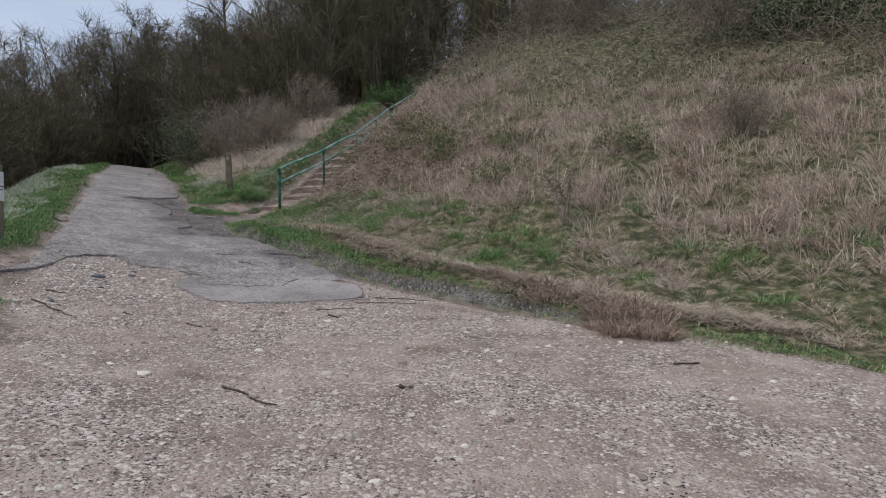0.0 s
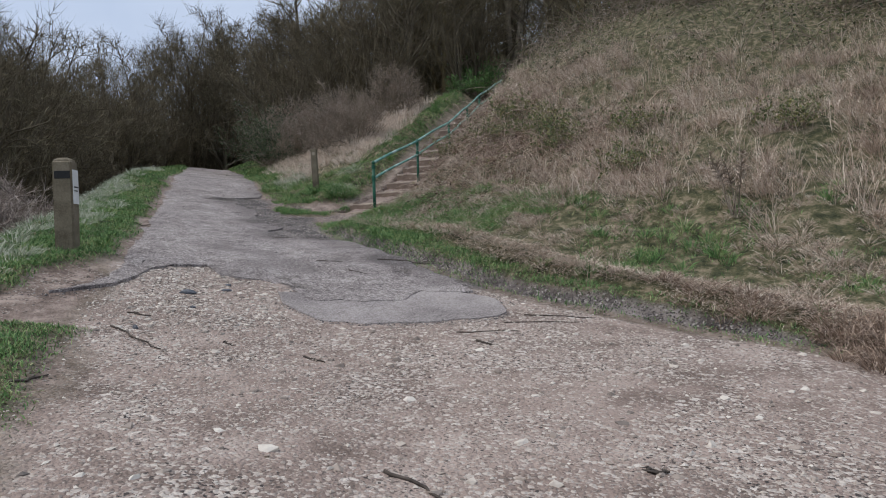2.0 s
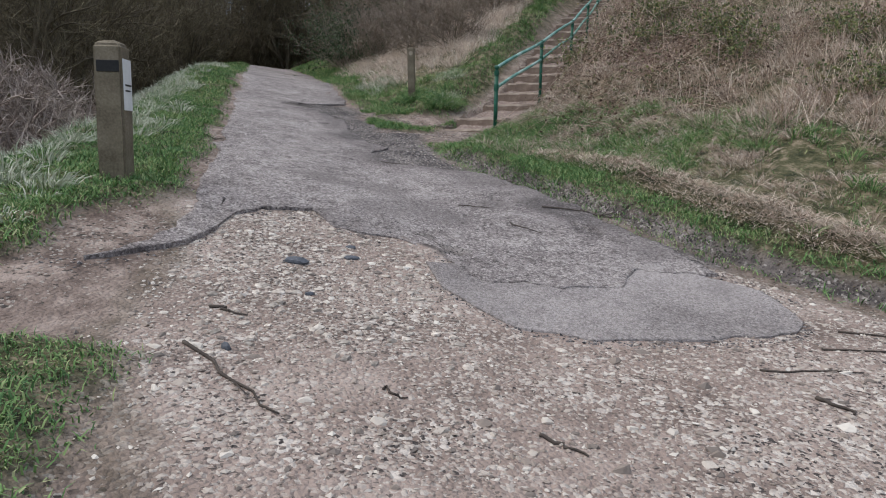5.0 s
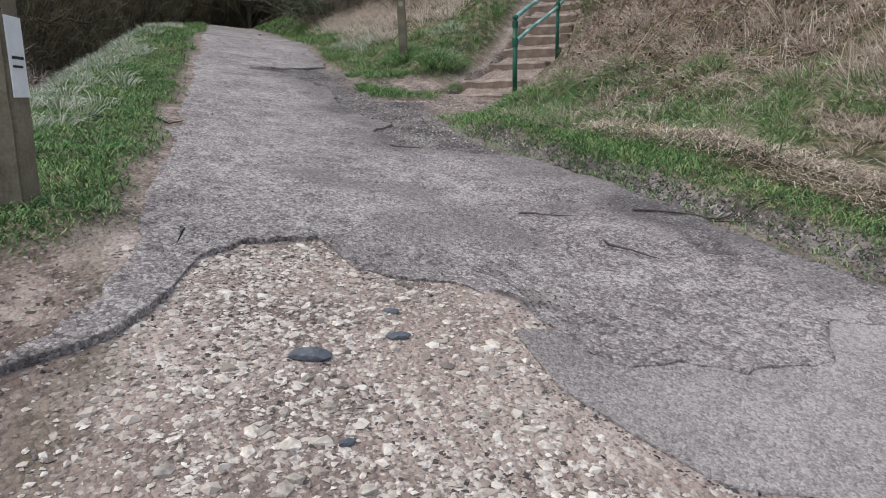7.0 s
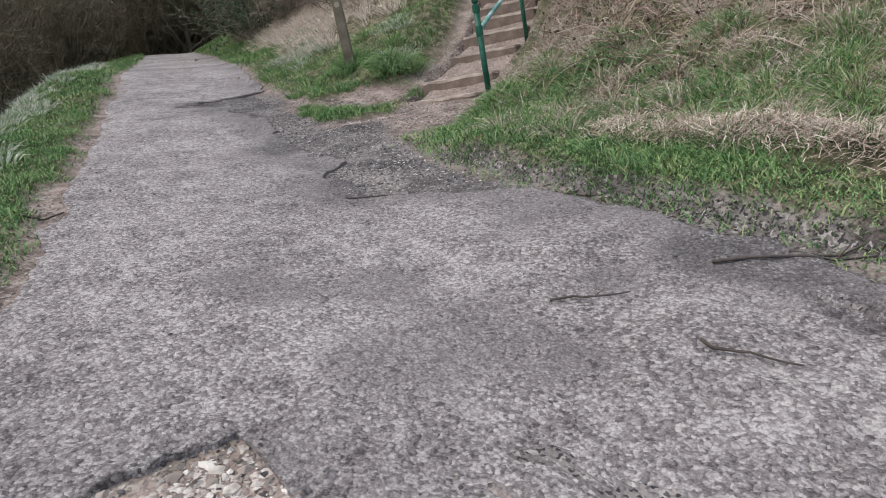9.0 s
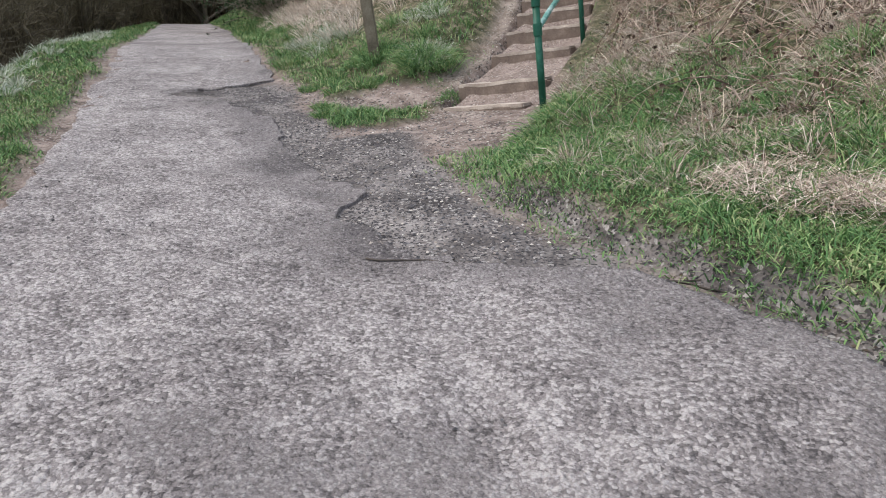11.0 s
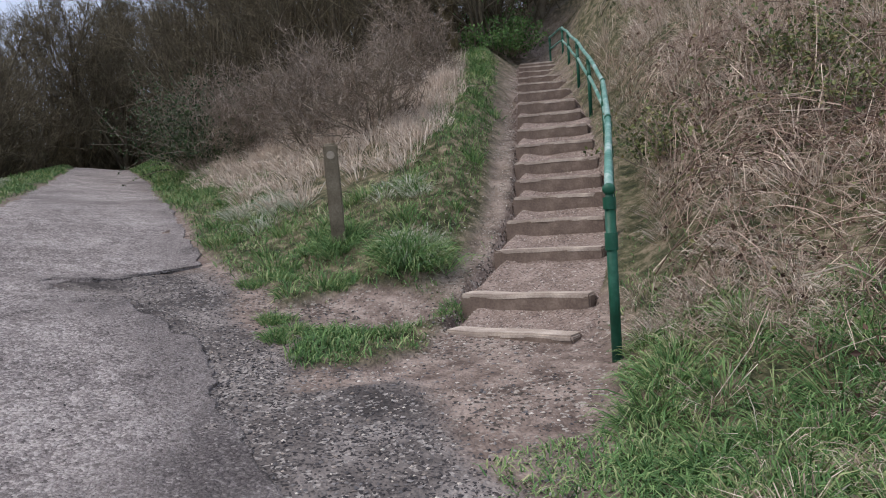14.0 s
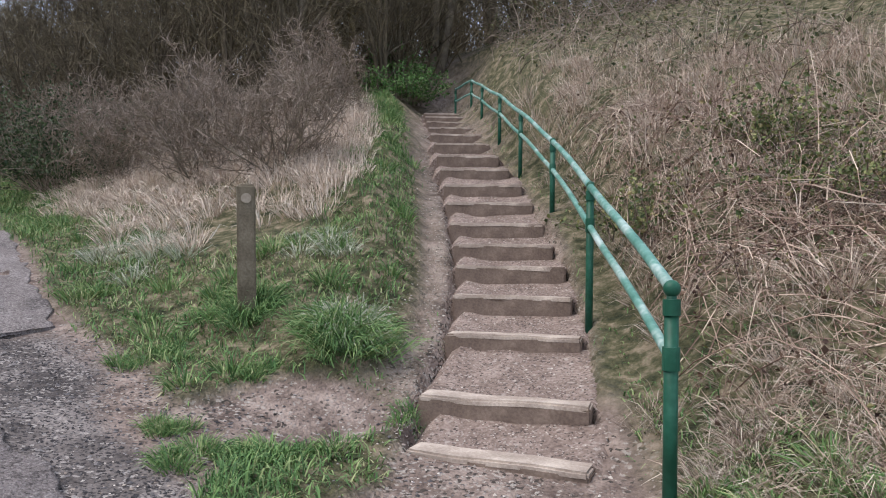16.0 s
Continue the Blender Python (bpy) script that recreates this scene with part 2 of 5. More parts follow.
def ground_material():
    m = bpy.data.materials.new("ground_soil")
    m.use_nodes = True
    n, l = m.node_tree.nodes, m.node_tree.links
    b = n["Principled BSDF"]
    b.inputs["Roughness"].default_value = .95
    b.inputs["Specular IOR Level"].default_value = .2
    co = n.new("ShaderNodeTexCoord").outputs["Object"]
    att = n.new("ShaderNodeAttribute")
    att.attribute_name = "cover"
    sep = n.new("ShaderNodeSeparateColor")
    l.new(att.outputs["Color"], sep.inputs[0])

    def noise_ramp(scale, elems, detail=8):
        t, r = n.new("ShaderNodeTexNoise"), n.new("ShaderNodeValToRGB")
        t.inputs["Scale"].default_value, t.inputs["Detail"].default_value = scale, detail
        t.inputs["Roughness"].default_value = .68
        l.new(co, t.inputs["Vector"])
        l.new(t.outputs["Fac"], r.inputs[0])
        r.color_ramp.elements[0].position, r.color_ramp.elements[0].color = elems[0][0], (*elems[0][1], 1)
        r.color_ramp.elements[1].position, r.color_ramp.elements[1].color = elems[-1][0], (*elems[-1][1], 1)
        for p, c in elems[1:-1]:
            r.color_ramp.elements.new(p).color = (*c, 1)
        return r.outputs[0], t.outputs["Fac"]

    # stones have bent outlines and lie thick in some places, thin in others
    wob, sc, add = n.new("ShaderNodeTexNoise"), n.new("ShaderNodeVectorMath"), n.new("ShaderNodeVectorMath")
    wob.inputs["Scale"].default_value = 38
    l.new(co, wob.inputs["Vector"])
    sc.operation, sc.inputs["Scale"].default_value = "SCALE", .026
    l.new(wob.outputs["Color"], sc.inputs[0])
    l.new(co, add.inputs[0])
    l.new(sc.outputs[0], add.inputs[1])
    bent = add.outputs[0]
    thick, shift = n.new("ShaderNodeTexNoise"), n.new("ShaderNodeMath")
    thick.inputs["Scale"].default_value, thick.inputs["Detail"].default_value = 1.3, 5
    l.new(co, thick.inputs["Vector"])
    shift.operation = "MULTIPLY_ADD"
    shift.inputs[1].default_value, shift.inputs[2].default_value = .55, -.275
    l.new(thick.outputs["Fac"], shift.inputs[0])
    patchy = shift.outputs[0]

    def chips(col, scale, share, c):
        v, s, r, mx = n.new("ShaderNodeTexVoronoi"), n.new("ShaderNodeSeparateColor"), n.new("ShaderNodeValToRGB"), n.new("ShaderNodeMix")
        v.inputs["Scale"].default_value = scale
        l.new(bent, v.inputs["Vector"])
        l.new(v.outputs["Color"], s.inputs[0])
        drift = n.new("ShaderNodeMath")
        drift.operation = "ADD"
        l.new(s.outputs[0], drift.inputs[0])
        l.new(patchy, drift.inputs[1])
        r.color_ramp.elements[0].position, r.color_ramp.elements[0].color = 1 - share, (0, 0, 0, 1)
        r.color_ramp.elements[1].position, r.color_ramp.elements[1].color = min(1, 1.06 - share), (1, 1, 1, 1)
        l.new(drift.outputs[0], r.inputs[0])
        mx.data_type = "RGBA"
        l.new(r.outputs[0], mx.inputs[0])
        l.new(col, mx.inputs[6])
        mx.inputs[7].default_value = (*c, 1)
        return mx.outputs[2], v.outputs["Distance"]

    thatch, f1 = noise_ramp(7, [(.36, (.032, .038, .019)), (.5, (.095, .092, .048)), (.63, (.26, .21, .145))])
    gravel, f2 = noise_ramp(1.7, [(.34, (.17, .128, .108)), (.5, (.30, .232, .198)), (.66, (.42, .338, .293))])
    gravel, v2 = chips(gravel, 85, .14, (.15, .122, .107))
    gravel, v0 = chips(gravel, 70, .20, (.41, .35, .305))
    gravel, v1 = chips(gravel, 42, .16, (.48, .42, .37))
    gravel, v3 = chips(gravel, 30, .07, (.57, .51, .455))
    gravel, v8 = chips(gravel, 60, .02, (.07, .06, .056))
    soil, f3 = noise_ramp(4.5, [(.36, (.115, .084, .07)), (.5, (.225, .172, .145)), (.64, (.36, .288, .245))])
    soil, v4 = chips(soil, 60, .12, (.36, .32, .28))
    soil, v5 = chips(soil, 48, .1, (.07, .058, .05))
    mx1, mx2 = n.new("ShaderNodeMix"), n.new("ShaderNodeMix")
    for mx, fac, a, c in ((mx1, sep.outputs[1], thatch, gravel), (mx2, sep.outputs[2], mx1.outputs[2], soil)):
        mx.data_type = "RGBA"
        l.new(fac, mx.inputs[0])
        l.new(a, mx.inputs[6])
        l.new(c, mx.inputs[7])
    grit, f4 = noise_ramp(2.0, [(.36, (.06, .052, .049)), (.5, (.165, .144, .134)), (.64, (.29, .257, .238))])
    grit, v6 = chips(grit, 48, .14, (.34, .31, .285))
    grit, v7 = chips(grit, 75, .24, (.05, .045, .045))
    mx3 = n.new("ShaderNodeMix")
    mx3.data_type = "RGBA"
    l.new(att.outputs["Alpha"], mx3.inputs[0])
    l.new(mx2.outputs[2], mx3.inputs[6])
    l.new(grit, mx3.inputs[7])
    l.new(mx3.outputs[2], b.inputs["Base Color"])
    bp, mth = n.new("ShaderNodeBump"), n.new("ShaderNodeMath")
    mth.operation = "SUBTRACT"
    l.new(f2, mth.inputs[0])
    l.new(v1, mth.inputs[1])
    bp.inputs["Strength"].default_value, bp.inputs["Distance"].default_value = .8, .02
    l.new(mth.outputs[0], bp.inputs["Height"])
    l.new(bp.outputs[0], b.inputs["Normal"])
    return m


M_GROUND = ground_material()

# ---- the lie of the land: s runs up the track, d across it towards the bank ----
rng = np.random.default_rng(7)
TS = (-60, -6, 0, 4.8, 6.5, 8.3, 9.4, 11.0, 13.6, 16.4, 18.5, 23.2, 40, 57, 63, 68, 80, 110, 400)
TZ = (-4, -.8, -.2, .29, .42, .62, .81, 1.12, 1.48, 1.87, 2.18, 3.0, 4.62, 6.35, 6.5, 7.2, 11.0, 15.0, 12)
EX, EY = -0.751, 0.660


def smooth_interp(x, xs, zs):
    return sum(np.interp(x + o, xs, zs) for o in (-.9, -.45, 0, .45, .9)) / 5


def right_edge(s):
    return smooth_interp(s, (-40, 0, 4, 6.7, 8.1, 9.5, 11, 12.3, 14, 17, 22, 30, 60), (16, 9.5, 6.0, 4.5, 3.75, 2.9, 2.42, 2.05, 1.75, 1.65, 1.55, 1.5, 1.4))


def hay_line(s):
    """Where the raked hay lies along the foot of the bank."""
    return smooth_interp(s, (4, 5.6, 6.3, 6.8, 7.5, 8.5, 9.1, 9.9, 10.9, 12.5, 14), (6.6, 5.7, 5.0, 4.79, 4.45, 3.95, 3.67, 3.4, 3.14, 2.76, 2.4)) + .12


def along(x, y):
    return EX * x + EY * y, EY * x - EX * y


def step_line(x, y):
    """Distance to the line of steps, way along it and its height."""
    px, py = np.interp(y, (10, 12.9, 14.6, 15.7, 17.9, 21.5, 26.0, 32), (-10.2, -10.57, -10.7, -10.88, -11.5, -12.6, -13.95, -15.5)), y
    h = np.interp(y, (12.0, 12.9, 13.5, 14.5, 15.7, 17.9, 21.5, 26.0, 30), (1.74, 1.86, 2.08, 2.36, 2.83, 3.75, 5.0, 6.35, 7.2))
    return x - px, h


def base_height(x, y):
    s, d = along(x, y)
    z = smooth_interp(s, TS, TZ) + .1 * np.clip(.8 - d, 0, 2.6)
    e = d - right_edge(s)
    r = np.clip(e, 0, 60)
    k = np.clip((s - 14) / 4, 0, 1)
    q = np.clip(r - .7 + .6 * k, 0, None)
    bank = .04 * np.clip(r, 0, .8) + (.4 + .06 * k) * (q * q / (q + .9 - .55 * k + 1e-6))
    bank = np.where(bank > 6, 6 + (bank - 6) * .6, bank)
    z = z + bank - .55 * np.clip(np.interp(s, (11, 17), (-2.7, -2.1)) - d, 0, 3.4) - .12 * np.clip(-5.9 - d, 0, 12)
    q, h = step_line(x, y)
    w = np.clip((1.5 - abs(q)) / .8, 0, 1) * np.clip((y - 11.6) / 1.0, 0, 1) * np.clip((33 - y) / 5, 0, 1)
    w = w * w * (3 - 2 * w)
    return z * (1 - w) + h * w


def lattice(i, j, k):
    h = np.sin(i * 127.1 + j * 311.7 + k * 74.7) * 43758.5453
    return h - np.floor(h)


def vnoise(x, y, scale, k=0):
    x, y = np.asarray(x, float) * scale, np.asarray(y, float) * scale
    i, j = np.floor(x), np.floor(y)
    u, v = x - i, y - j
    u, v = u * u * (3 - 2 * u), v * v * (3 - 2 * v)
    a, b, c, e = lattice(i, j, k), lattice(i + 1, j, k), lattice(i, j + 1, k), lattice(i + 1, j + 1, k)
    return (a * (1 - u) + b * u) * (1 - v) + (c * (1 - u) + e * u) * v - .5


def step01(a, b, x):
    t = np.clip((x - a) / (b - a), 0, 1)
    return t * t * (3 - 2 * t)


def road_left(s):
    return np.interp(s, (9, 9.3, 9.6, 10, 10.8, 26, 60), (-1.75, -1.45, -1.25, -1.2, -1.05, -1.0, -1.4)) + .12 * vnoise(s, s * 0, 2.2, 3) + .05 * vnoise(s, s * 0, 9, 4)


def road_right(s):
    r = np.interp(s, (9, 9.5, 11, 12.5, 13.1, 13.35, 13.8, 14.25, 14.7, 16, 17.2, 17.96, 18.6, 18.95, 19.12, 19.22, 19.32, 19.4, 24, 36, 60),
                  (2.5, 2.55, 2.22, 1.82, 1.0, .95, .72, .98, .8, .74, .72, .42, .3, -.05, -.2, .1, .5, 1.1, 1.12, 1.42, 1.35))
    return r + .10 * vnoise(s, s * 0, 3.0, 5) + .06 * vnoise(s, s * 0, 11, 6)


def road_front(d):
    r = np.interp(d, (-1.8, -1.44, -1.08, -.9, -.85, -.57, -.2, -.08, .1, .38, .58, .68, .77, .87, 1.25, 1.7, 2.0, 2.45),
                  (9.15, 9.3, 9.62, 9.98, 10.28, 10.56, 10.62, 10.22, 10.13, 10.1, 9.9, 9.6, 9.37, 9.28, 9.16, 9.14, 9.4, 9.3))
    return r + .07 * vnoise(d, d * 0, 7, 8) + .04 * vnoise(d, d * 0, 21, 9)


def cover(x, y):
    """How much grass, loose flint and bare soil lie at a place; what is left is thatch."""
    s, d = along(x, y)
    e = d - right_edge(s)
    wob = .35 * vnoise(x, y, 1.3, 11) + .18 * vnoise(x, y, 5, 12)
    q, _ = step_line(x, y)
    # left of the track
    left_line = np.interp(s, (8.2, 8.5, 9.1, 10.0, 10.8, 26, 60), (-2.5, -2.2, -1.95, -1.65, -1.12, -1.0, -1.4))
    verge = step01(0, .25, left_line - d + wob * .7) * (s > 8.2) * step01(8.35, 8.6, s - .12 * (d + 2) + wob * .3)
    patch = step01(-.05, .25, -1.12 - d + wob * .5) * step01(8.25, 8.0, s + wob * .4) * step01(5.6, 6.6, s - .9 * (-d - 1.2) * 0 + wob)
    rough_left = step01(-2.6, -3.2, d + wob) * (s < 8.2)
    # the bank, right of the track
    bank = step01(-.3, -.08, e + wob * .5)
    # the bare foot of the steps, and the strip of gravel beside them
    foot = step01(1.05, .75, abs(q + .1) + wob * .6) * step01(10.7, 11.3, y + wob) * step01(13.9, 13.3, y)
    foot = np.maximum(foot, step01(.55, .4, abs(q + .08) * .75 + wob * .15) * (y > 13))
    strip = step01(.17, .10, abs(q + .70) + wob * .25) * step01(13.2, 13.6, y) * step01(24, 20, y)
    nose_soil = step01(1.0, .8, np.hypot((s - 17.35) / .5, (d - 1.95) / .75) + wob * .5)
    nose = step01(1.1, .8, np.hypot((s - 16.82 - .42 * (d - 1.9)) / .30, (d - 1.85) / .66) + wob * 1.1 + .55 * vnoise(x, y, 3.2, 97))
    lip = step01(1.3, 1.5, d + wob * .3 - .25 * step01(17.5, 16.3, s) + .22 * step01(18.5, 19.6, s) - .3 * step01(26, 36, s))
    right = np.where(s > 16.2, lip, bank)
    right = np.where((s > 13.6) & (s <= 16.2), bank * step01(.55, .9, q + wob), right)
    bare = np.clip(np.maximum(np.maximum(foot, strip), nose_soil), 0, 1)
    grass = np.clip(verge + patch + rough_left + right, 0, 1) * (1 - bare)
    grass = np.maximum(np.maximum(grass, nose), step01(61.5, 64, s))
    flint = (1 - grass) * step01(.0, .5, 10.9 - s + wob) * step01(-1.35, -1.0, d + wob)
    flint = np.maximum(flint, strip * .3)
    soil = np.clip(1 - grass - flint, 0, 1)
    edge = step01(.26, .1, abs(e + .16) + wob * .3) * (s > 5.5) * (s < 15)
    soil = np.maximum(soil, edge * .85)
    return grass * (1 - edge * .55), flint * (1 - edge), soil


def broken(x, y):
    """Where the asphalt has crumbled into dark grit."""
    s, d = along(x, y)
    w = .3 * vnoise(x, y, 1.6, 13)
    return step01(.02, .12, s - road_front(np.clip(d, -1.75, 2.4))) * step01(9.3, 9.6, s) * step01(19.6, 19.2, s) * step01(-.4, -.1, d) * step01(.05, -.15, d - np.where(s > 16, 1.2, np.where(s > 13, 1.75, right_edge(s) - .1)) + w)


def height(x, y):
    s, d = along(x, y)
    z = base_height(x, y)
    g, f, o = cover(x, y)
    e = d - right_edge(s)
    z = z + .05 * g * (s > 5) + .05 * vnoise(x, y, .8, 21) * np.clip(g + .15, 0, 1) + .05 * vnoise(x, y, 2.6, 22) * np.clip(g, .12, 1)
    z = z + .03 * vnoise(x, y, 6, 23) * np.clip(g, .25, 1)
    z = z + step01(2, 5, e) * .28 * vnoise(x, y, .55, 24) - .03 * step01(.3, .05, abs(e + .12)) * (s > 5.5) * (s < 14.5)
    z = z + .10 * step01(-.05, .06, e + .10 * vnoise(x, y, 2.3, 27)) * step01(1.6, .5, e) * step01(6.5, 8, s) * step01(14.6, 13.6, s)
    z = z + step01(1.2, 2.6, e) * (s > 4) * (s < 24) * (.2 * vnoise(x, y, 1.5, 25) + .12 * vnoise(x, y, 3.4, 26)) * step01(.9, 1.6, abs(step_line(x, y)[0]))
    z = z + .07 * step01(.34, .1, abs(d - hay_line(s))) * step01(5.4, 6.0, s) * step01(12.6, 11.8, s)
    q, _ = step_line(x, y)
    return z - .28 * step01(.56, .46, abs(q)) * step01(12.95, 13.1, y) * step01(27.6, 27.0, y)


def build_mesh(name, V, F, mat, smooth=False):
    V, F = np.asarray(V, np.float32).reshape(-1, 3), np.asarray(F, np.int32)
    me = bpy.data.meshes.new(name)
    k = F.shape[1]
    me.vertices.add(len(V))
    me.vertices.foreach_set("co", V.ravel())
    me.loops.add(F.size)
    me.loops.foreach_set("vertex_index", F.ravel())
    me.polygons.add(len(F))
    me.polygons.foreach_set("loop_start", np.arange(0, F.size, k, dtype=np.int32))
    me.polygons.foreach_set("use_smooth", np.full(len(F), smooth))
    me.update(calc_edges=True)
    me.validate()
    me.materials.append(mat)
    return me


def thing(name, label="", category="", group="", kind="", at=None):
    ob = new(name)
    if at is not None:
        ob.matrix_world = at
    return tagged(ob, label, category, group, kind)


def mesh_part(name, me, parent, label=""):
    ob = new(name, me)
    ob.parent = parent
    return tagged(ob, label)


def part(name, bm, mat, parent, label="", smooth=False):
    me = bpy.data.meshes.new(name)
    for f in bm.faces:
        f.smooth = smooth
    bm.to_mesh(me)
    bm.free()
    me.materials.append(mat)
    return mesh_part(name, me, parent, label)


def grid_faces(nu, nv):
    a = (np.arange(nu - 1)[:, None] * nv + np.arange(nv - 1)[None]).ravel()
    return np.stack([a, a + nv, a + nv + 1, a + 1], 1)


def plan(s, d):
    return EX * s + EY * d, EY * s - EX * d


# ---- ground ----
def graded(lo, hi, fine, far_lo, far_hi):
    mid = np.arange(lo, hi, fine)
    out, step, x = [], fine, hi
    while x < far_hi:
        out.append(x)
        step *= 1.12
        x += step
    out.append(far_hi)
    back, step, x = [], fine, lo - fine
    while x > far_lo:
        back.append(x)
        step *= 1.12
        x -= step
    back.append(far_lo)
    return np.array(back[::-1] + list(mid) + out)


gs, gd = graded(3, 20, .075, -700, 1200), graded(-2.6, 5.5, .065, -900, 900)
GS, GD = np.meshgrid(gs, gd, indexing="ij")
GX, GY = plan(GS, GD)
GZ = height(GX, GY)
# under the asphalt the ground lies a little lower
lead = np.max([road_front(np.clip(GD + o, -1.75, 2.4)) for o in (-.3, -.2, -.1, 0, .1, .2, .3)], 0)
under = (GD > road_left(GS) + .15) & (GD < road_right(GS) - .3) & (GS > lead + .2) & (GS < 62)
GZ = np.where(under, GZ - .05, GZ)
me = build_mesh("ground", np.stack([GX, GY, GZ], -1), grid_faces(*GX.shape)[:, ::-1], M_GROUND, True)
col = me.color_attributes.new("cover", "FLOAT_COLOR", "POINT")
cg, cf, cs = cover(GX, GY)
turf_face = step01(.12, .03, abs(GD - right_edge(GS) + .02 + .10 * vnoise(GX, GY, 2.3, 27))) * step01(6, 7, GS) * step01(14.6, 13.8, GS)
rgba = np.stack([cg, cf, cs, np.maximum(broken(GX, GY), turf_face)], -1).astype(np.float32)
col.data.foreach_set("color", rgba.ravel())
ground = tagged(new("ground", me), "grassy bank and loose flint ground beside a track", "ground", kind="structure")


# ---- asphalt ----
PITS = ((13.95, 1.1, .34, .16, .03), (13.3, .98, .26, .10, .025), (10.33, 2.0, .24, .10, .03), (18.75, .35, .42, .55, .02))


def pit_fields(S, D, X, Y):
    wob = .9 * vnoise(X, Y, 3.3, 38) + .55 * vnoise(X, Y, 9, 39) + .3 * vnoise(X, Y, 21, 48)
    for s0, d0, rs, rd, deep in PITS:
        yield np.hypot((S - s0) / rs, (D - d0) / rd) + wob, deep


def pits(S, D, X, Y):
    """Shallow potholes with a broken rim."""
    return sum(deep * step01(1.06, .86, r) for r, deep in pit_fields(S, D, X, Y))


def worn(S, D, X, Y):
    """Where the binder has gone and dark grit shows."""
    w = sum(step01(1.12, .8, r) * deep / .035 for r, deep in pit_fields(S, D, X, Y))
    streak = step01(.1, .34, vnoise(X, Y, .9, 40) + .5 * vnoise(X, Y, 3.1, 42)) * .45
    right = step01(.75, .1, road_right(S) - D + .5 * vnoise(X, Y, 1.6, 43)) * .45 * (S > 9.6)
    return np.clip(w + streak + right, 0, 1)


def slab(name, S, D, lift, mat, label, rough):
    """A sheet on the ground with turned-down edges, over a grid of s and d."""
    X, Y = plan(S, D)
    Z = base_height(X, Y) + lift + rough * (vnoise(X, Y, 3, 31) + .6 * vnoise(X, Y, 9, 32) + .55 * vnoise(X, Y, 15, 44)) + .03 * vnoise(X, Y, .7, 33) - pits(S, D, X, Y)
    nu, nv = S.shape
    V = np.stack([X, Y, Z], -1).reshape(-1, 3)
    F = grid_faces(nu, nv)[:, ::-1]
    ids = np.arange(nu * nv).reshape(nu, nv)
    ring = np.concatenate([ids[:, 0], ids[-1, 1:], ids[-2::-1, -1], ids[0, -2:0:-1]])
    low = V[ring].copy()
    low[:, 2] -= lift + .07
    base = len(V)
    k = np.arange(len(ring))
    k2 = np.roll(k, -1)
    side = np.stack([ring[k], ring[k2], base + k2, base + k], 1)
    me = build_mesh(name, np.concatenate([V, low]), np.concatenate([F, side]), mat, True)
    wear = np.concatenate([worn(S, D, X, Y).reshape(-1), np.full(len(low), .35)]).astype(np.float32)
    me.attributes.new("worn", "FLOAT", "POINT").data.foreach_set("value", wear)
    me.polygons.foreach_set("use_smooth", np.concatenate([np.ones(len(F), bool), np.zeros(len(side), bool)]))
    return tagged(new(name, me), label, "road", kind="structure")


ss = np.concatenate([np.linspace(0, 1, 330) * 11, 11 + 43 * np.linspace(0.01, 1, 120) ** 1.6])
vv = np.linspace(0, 1, 120)
SS = np.repeat((9.0 + ss)[:, None], 120, 1)
DD = road_left(SS) * (1 - vv) + road_right(SS) * vv
blend = np.clip(1 - ss / 6, 0, 1)[:, None] ** 1.5
for _ in range(6):
    SS2 = 9.0 + ss[:, None] + (road_front(DD) - 9.0) * blend
    DD = road_left(SS2) * (1 - vv) + road_right(SS2) * vv
warp = .2 * vnoise(DD, DD * 0 + .5, 2.3, 34) + .09 * vnoise(DD, DD * 0 + .5, 7, 35)
DD = road_left(SS2) * (1 - vv) + road_right(SS2 + warp) * vv
ragged = step01(1.6, .1, abs(SS2 - 19.3)) * (.5 * vnoise(DD, DD * 0 + 3.5, 1.7, 36) + .16 * vnoise(DD, SS2, 6, 37))
slab("road", SS2 + ragged, DD, .018, M_ASPHALT, "worn grey asphalt track with broken edges", .022)
tt, td = np.linspace(0, 1, 40)[:, None], np.linspace(.48, 2.66, 70)[None]
tf = np.interp(td, (.48, .6, .73, 1.14, 1.79, 2.4, 2.58, 2.66), (9.15, 8.85, 8.6, 8.37, 8.29, 8.3, 8.45, 8.8)) + .05 * vnoise(td, td * 0, 6, 41)
tb = np.interp(td, (.48, 1.9, 2.2, 2.66), (9.6, 9.7, 9.55, 8.95))
slab("road_patch", tf + (tb - tf) * tt, td + 0 * tt, .016, M_CONCRETE, "smooth grey tongue of old asphalt", .008)


